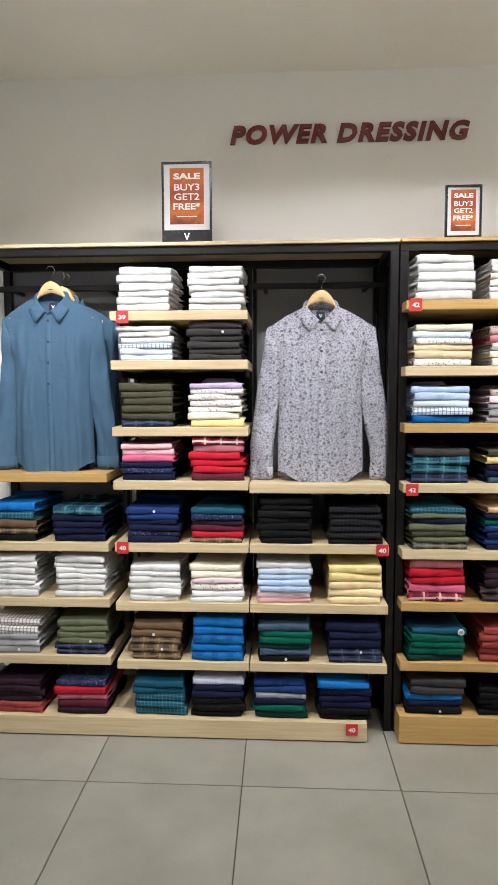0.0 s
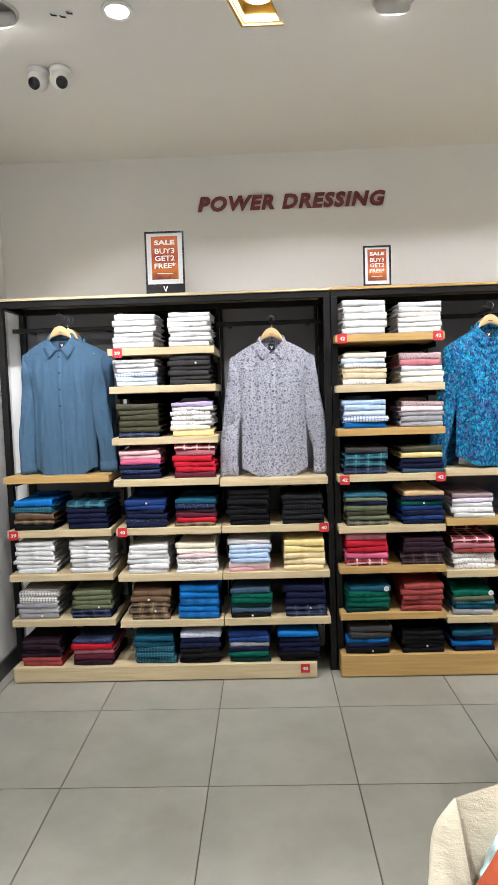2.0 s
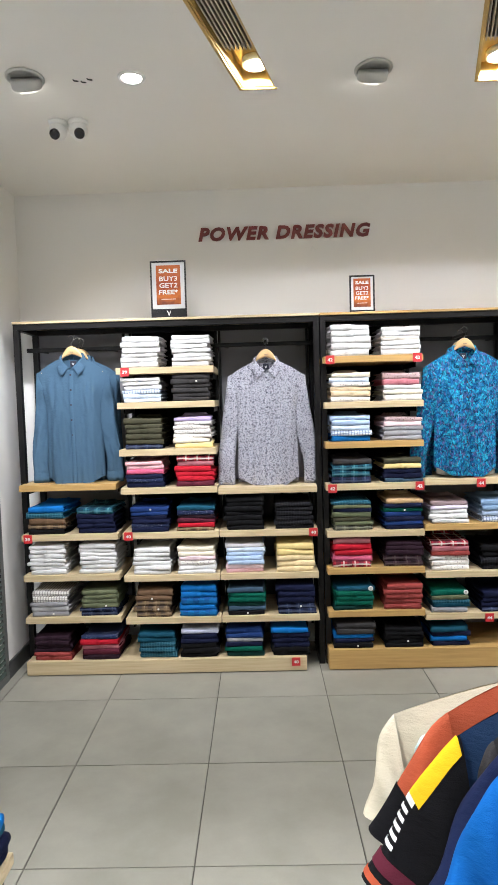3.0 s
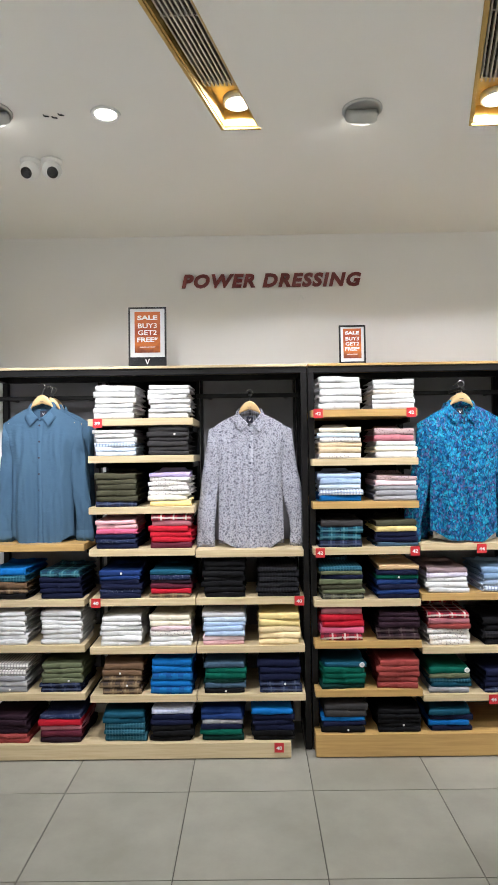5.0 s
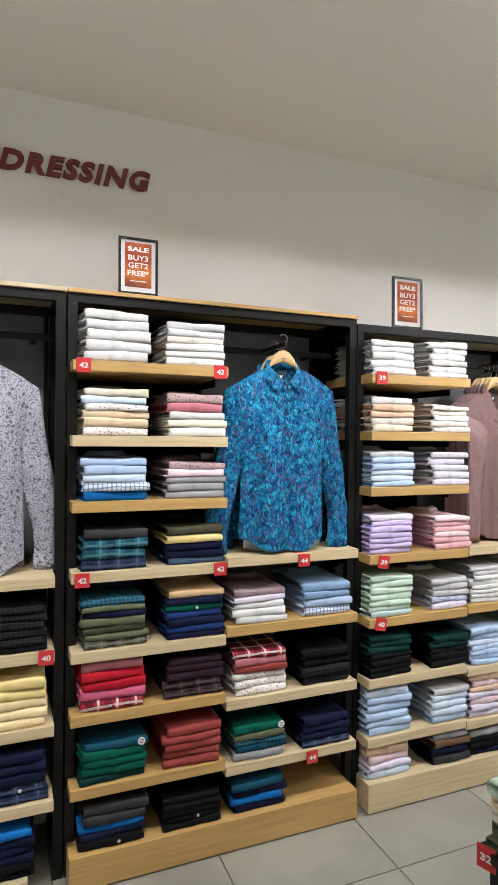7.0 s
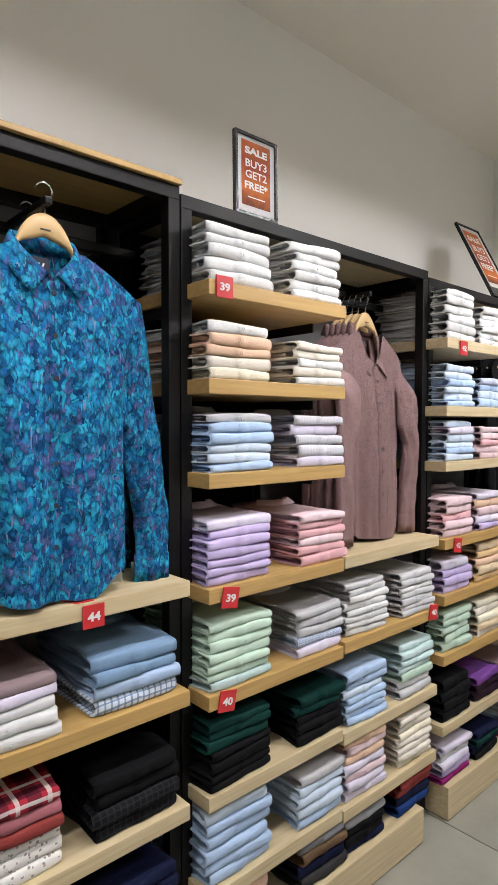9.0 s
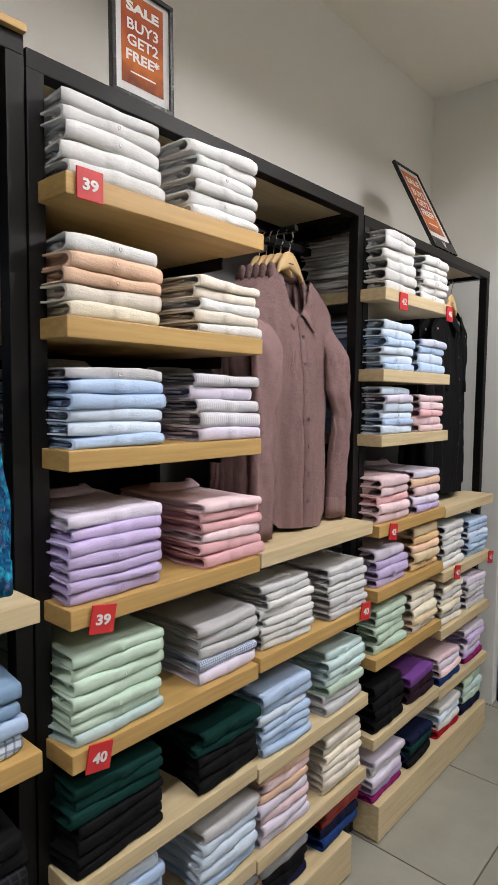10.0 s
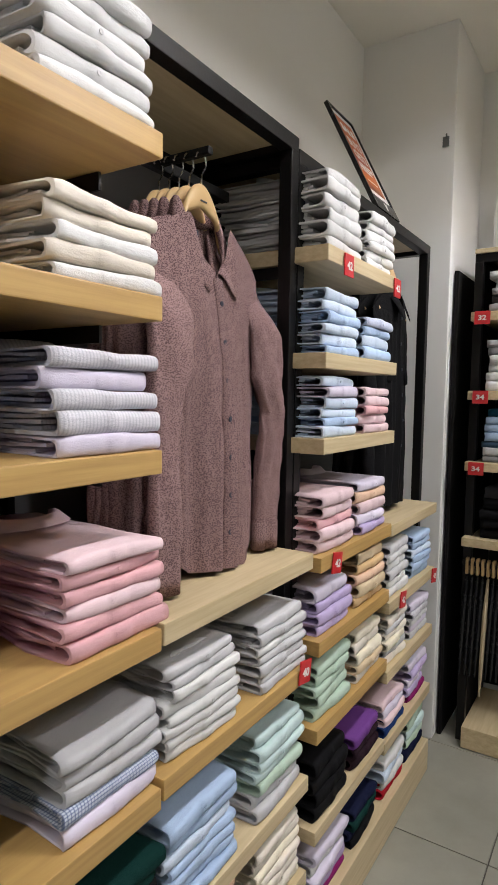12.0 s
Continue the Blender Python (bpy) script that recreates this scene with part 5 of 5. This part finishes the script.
tg = thing("size_tag", (1.43, 1.5045, 0.535), "red size tag with white number 32 on the table edge", "size tag", "size tags", pose(1.368, 1.47, 0.53, 0, 0, -70))
part("card", box(-0.025, 0.025, -0.002, 0.002, -0.03, 0.03, 0.001), M_RED, tg)
each_letter("digit", moved(lettering("32", 0.03, 0.03, 0.001, 0, 0.0004, 0.02), -0.015, -0.0028, -0.01), M_WHITE, tg, "white digit")


def rail_stand():
    t = thing("garment_rack", (0.515, -0.35, 0), "black steel garment rack with T-shirts on hangers", "garment rack")
    part("top_rail", tube([(0, -0.55, 1.27), (0, 0.30, 1.27)], 0.012, 12), M_STEEL, t, "", True)
    for y in (-0.55, 0.30):
        part("post", tube([(0, y, 0.03), (0, y, 1.27)], 0.012, 12), M_STEEL, t, "", True)
        part("foot", box(-0.22, 0.22, y - 0.018, y + 0.018, 0, 0.03), M_STEEL, t)


rail_stand()
M_RUST = cloth("rust_jersey", (0.40, 0.085, 0.04))
M_YELLOW = cloth("yellow_jersey", (0.80, 0.47, 0.015))
M_CREAM = cloth("cream_jersey", (0.62, 0.57, 0.43))
M_NAVYJ = cloth("navy_jersey", (0.014, 0.032, 0.075))
M_INDIGO = cloth("indigo_jersey", (0.013, 0.02, 0.06))


def tee(x, y, z, mat, label, out, down, half=0.21, drop=0.05, wide=0.15, seed=0, yaw=0.0, sleeve_mat=None, length=0.66, trims=()):
    """A T-shirt with a straight short sleeve that falls `out` and `down` from the shoulder's tip; z: back of the neck.
    trims: (name, material, from, to, angle from, angle to, label) bands that lie on the sleeve."""
    t = thing("hanging_tshirt", (x, y, z), label, "T-shirt", "T-shirts on the rack", pose(x, y, z, 0, 0, yaw))
    rng = random.Random(seed)
    ph = [rng.uniform(0, 6.28) for _ in range(8)]
    neck, arm = 0.082, 0.19
    tip_z = -0.018 - drop

    def top(u, side):
        a = abs(u) * half
        if a < neck:
            return -0.018 - (0.075 if side < 0 else 0.022) * (1 - (a / neck) ** 2)
        q = (a - neck) / (half - neck)
        return -0.018 - drop * q ** 1.2

    def body(u, v, side):
        zz = top(u, side) * (1 - v) - length * v
        w = half - 0.03 * smooth01(0.0, 0.30, v)
        g = smooth01(0.15, 0.9, v) * (1 - abs(u) ** 4)
        yy = (0.024 * math.sqrt(smooth01(-0.002, 0.14, v)) + 0.001) * (1 - abs(u) ** 5)
        yy += g * (0.009 * math.sin(6 * u + ph[0] + v) + 0.005 * math.sin(13 * u + ph[1]))
        return Vector((u * w, side * yy, zz))

    for side in (-1, 1):
        bm = bmesh.new()
        rows = [[bm.verts.new(body(-1 + i / 14, (j / 24) ** 1.3, side)) for i in range(29)] for j in range(25)]
        for a, b in zip(rows, rows[1:]):
            for i in range(28):
                f = (a[i], b[i], b[i + 1], a[i + 1])
                bm.faces.new(f if side < 0 else f[::-1])
        part("front_panel" if side < 0 else "back_panel", bm, mat, t, "", True)
        rib = tube([body(neck / half * (-1 + i / 6), 0, side) for i in range(13)], 0.0035, 6)
        part("neck_rib", rib, mat, t, "", True)

    axis = Vector((out, 0, -down))
    span = axis.length
    across = Vector((-down, 0, -out)) / span
    tip = Vector((half, 0, tip_z))
    pit = Vector((half - 0.028, 0, tip_z - arm))
    end_o = tip + axis
    end_i = end_o + across * wide

    def sleeve_at(s, a, lift=0.0):
        o = tip.lerp(end_o, s) + Vector((0.012, 0, 0.010)) * math.sin(math.pi * min(1, s * 1.4)) * (1 - s)
        i = pit.lerp(end_i, s)
        mid, arm_v = (o + i) / 2, (o - i) / 2
        deep = (0.013 + 0.010 * s) * (1 + 0.25 * math.sin(7 * s + 2 * a + ph[3])) + lift
        crease = 0.006 * math.sin(9 * s + 3 * math.cos(a) + ph[4]) * math.sin(math.pi * s)
        ca, sa = math.cos(a), math.sin(a)
        return mid + arm_v * ca * (1 + lift / arm_v.length) + Vector((0, math.copysign(abs(sa) ** 0.8, sa) * deep + crease, 0))

    def band(s0, s1, a0, a1, lift, sgn, ns, na):
        bm = bmesh.new()
        rows = []
        for j in range(ns + 1):
            s = s0 + (s1 - s0) * j / ns
            row = []
            for k in range(na + 1):
                q = sleeve_at(s, a0 + (a1 - a0) * k / na, lift)
                row.append(bm.verts.new((sgn * q.x, q.y, q.z)))
            rows.append(row)
        for a, b in zip(rows, rows[1:]):
            for k in range(na):
                bm.faces.new((a[k], a[k + 1], b[k + 1], b[k]))
        bmesh.ops.remove_doubles(bm, verts=bm.verts[:], dist=0.00005)
        bmesh.ops.recalc_face_normals(bm, faces=bm.faces[:])
        return bm

    for sgn in (-1, 1):
        sl = part("sleeve", band(0, 1, 0, math.tau, 0, sgn, 14, 28), sleeve_mat or mat, t, "", True)
        part("hem_band", band(0.90, 1.003, 0, math.tau, 0.0008, sgn, 2, 28), sleeve_mat or mat, sl, "", True)
        for name, m, s0, s1, a0, a1, lab in trims:
            part(name, band(s0, s1, radians(a0), radians(a1), 0.0022, sgn, 4, 8 if a1 - a0 < 200 else 28), m, sl, lab, True)
    return t


RAIL_TOP = 1.282
ring = lambda m, s0, s1, lab: ("sleeve_band", m, s0, s1, 0, 360, lab)
stripe_trims = [("sleeve_panel", M_YELLOW, 0.02, 0.45, -40, 40, "yellow shoulder panel"), ("sleeve_panel", fabric("w"), 0.45, 0.49, -30, 30, "white stripe")]
for k in range(5):
    stripe_trims.append(("sleeve_panel", fabric("w"), 0.52 + 0.052 * k, 0.546 + 0.052 * k, -27, 27, "white stripe"))
stripe_trims += [ring(fabric("ma"), 0.80, 0.885, "maroon band"), ring(M_RUST, 0.93, 0.975, "rust band")]
tees = [(-0.12, 0.259, 1.102, 0.05, 0.166, M_CREAM, None, [("print", M_INK, 0.80, 0.815, -95, -55, "tiny dark print")], "cream oversized T-shirt with a tiny sleeve print"),
        (-0.145, 0.308, 1.082, 0.03, 0.05, fabric("mb"), None, [], "pale aqua T-shirt on the rack"),
        (-0.17, 0.330, 1.130, 0.12, 0.185, M_RUST, None, [ring(fabric("b"), 0.62, 1.004, "black band")], "rust T-shirt with black sleeve bands"),
        (-0.205, 0.336, 1.115, 0.145, 0.215, M_NAVYJ, fabric("b"), stripe_trims, "navy T-shirt with yellow and striped black sleeves"),
        (-0.245, 0.37, 1.128, 0.03, 0.12, fabric("ch"), None, [], "charcoal T-shirt on the rack"),
        (-0.285, 0.362, 1.133, 0.115, 0.22, M_INDIGO, None, [], "indigo T-shirt on the rack"),
        (-0.35, 0.338, 1.148, 0.09, 0.19, M_TEEBLUE, None, [], "bright blue T-shirt on the rack"),
        (-0.42, 0.36, 1.15, 0.09, 0.2, M_TEEBLUE, None, [], "bright blue T-shirt on the rack"),
        (-0.52, 0.36, 1.14, 0.09, 0.2, fabric("na"), None, [], "navy T-shirt on the rack"), (-0.60, 0.36, 1.14, 0.09, 0.2, fabric("gy"), None, [], "grey T-shirt on the rack")]
for k, (y, tipx, tipz, out, down, m, sm, trims, lab) in enumerate(tees):
    half, drop = 0.515 - tipx, 0.05
    cz = tipz + 0.018 + drop
    hanger(0.515, y, cz + 0.03, 0, "hangers", RAIL_TOP + 0.002 - cz - 0.03, half - 0.03)
    tee(0.515, y, cz, m, lab, out, down, half, drop, 0.16, 80 + k, 0, sm, 0.66, trims)

# ---- floor tiles ----
tile_bm = box(-0.2976, 0.2976, -0.2976, 0.2976, -0.006, 0.0, 0.0012)
tile_me = bpy.data.meshes.new("tile")
tile_bm.to_mesh(tile_me)
tile_bm.free()
tile_me.materials.append(M_TILE)
floor_ob = bpy.data.objects["floor"]
for i in range(-7, 8):
    for j in range(-9, 5):
        x, y = 0.09 + 0.6 * i, 0.63 + 0.6 * j
        if x - 0.3 > 4.5 or y > 3.1:
            continue
        ob = new("tile", tile_me)
        ob.parent = floor_ob
        ob.location = (x, y, 0.0)
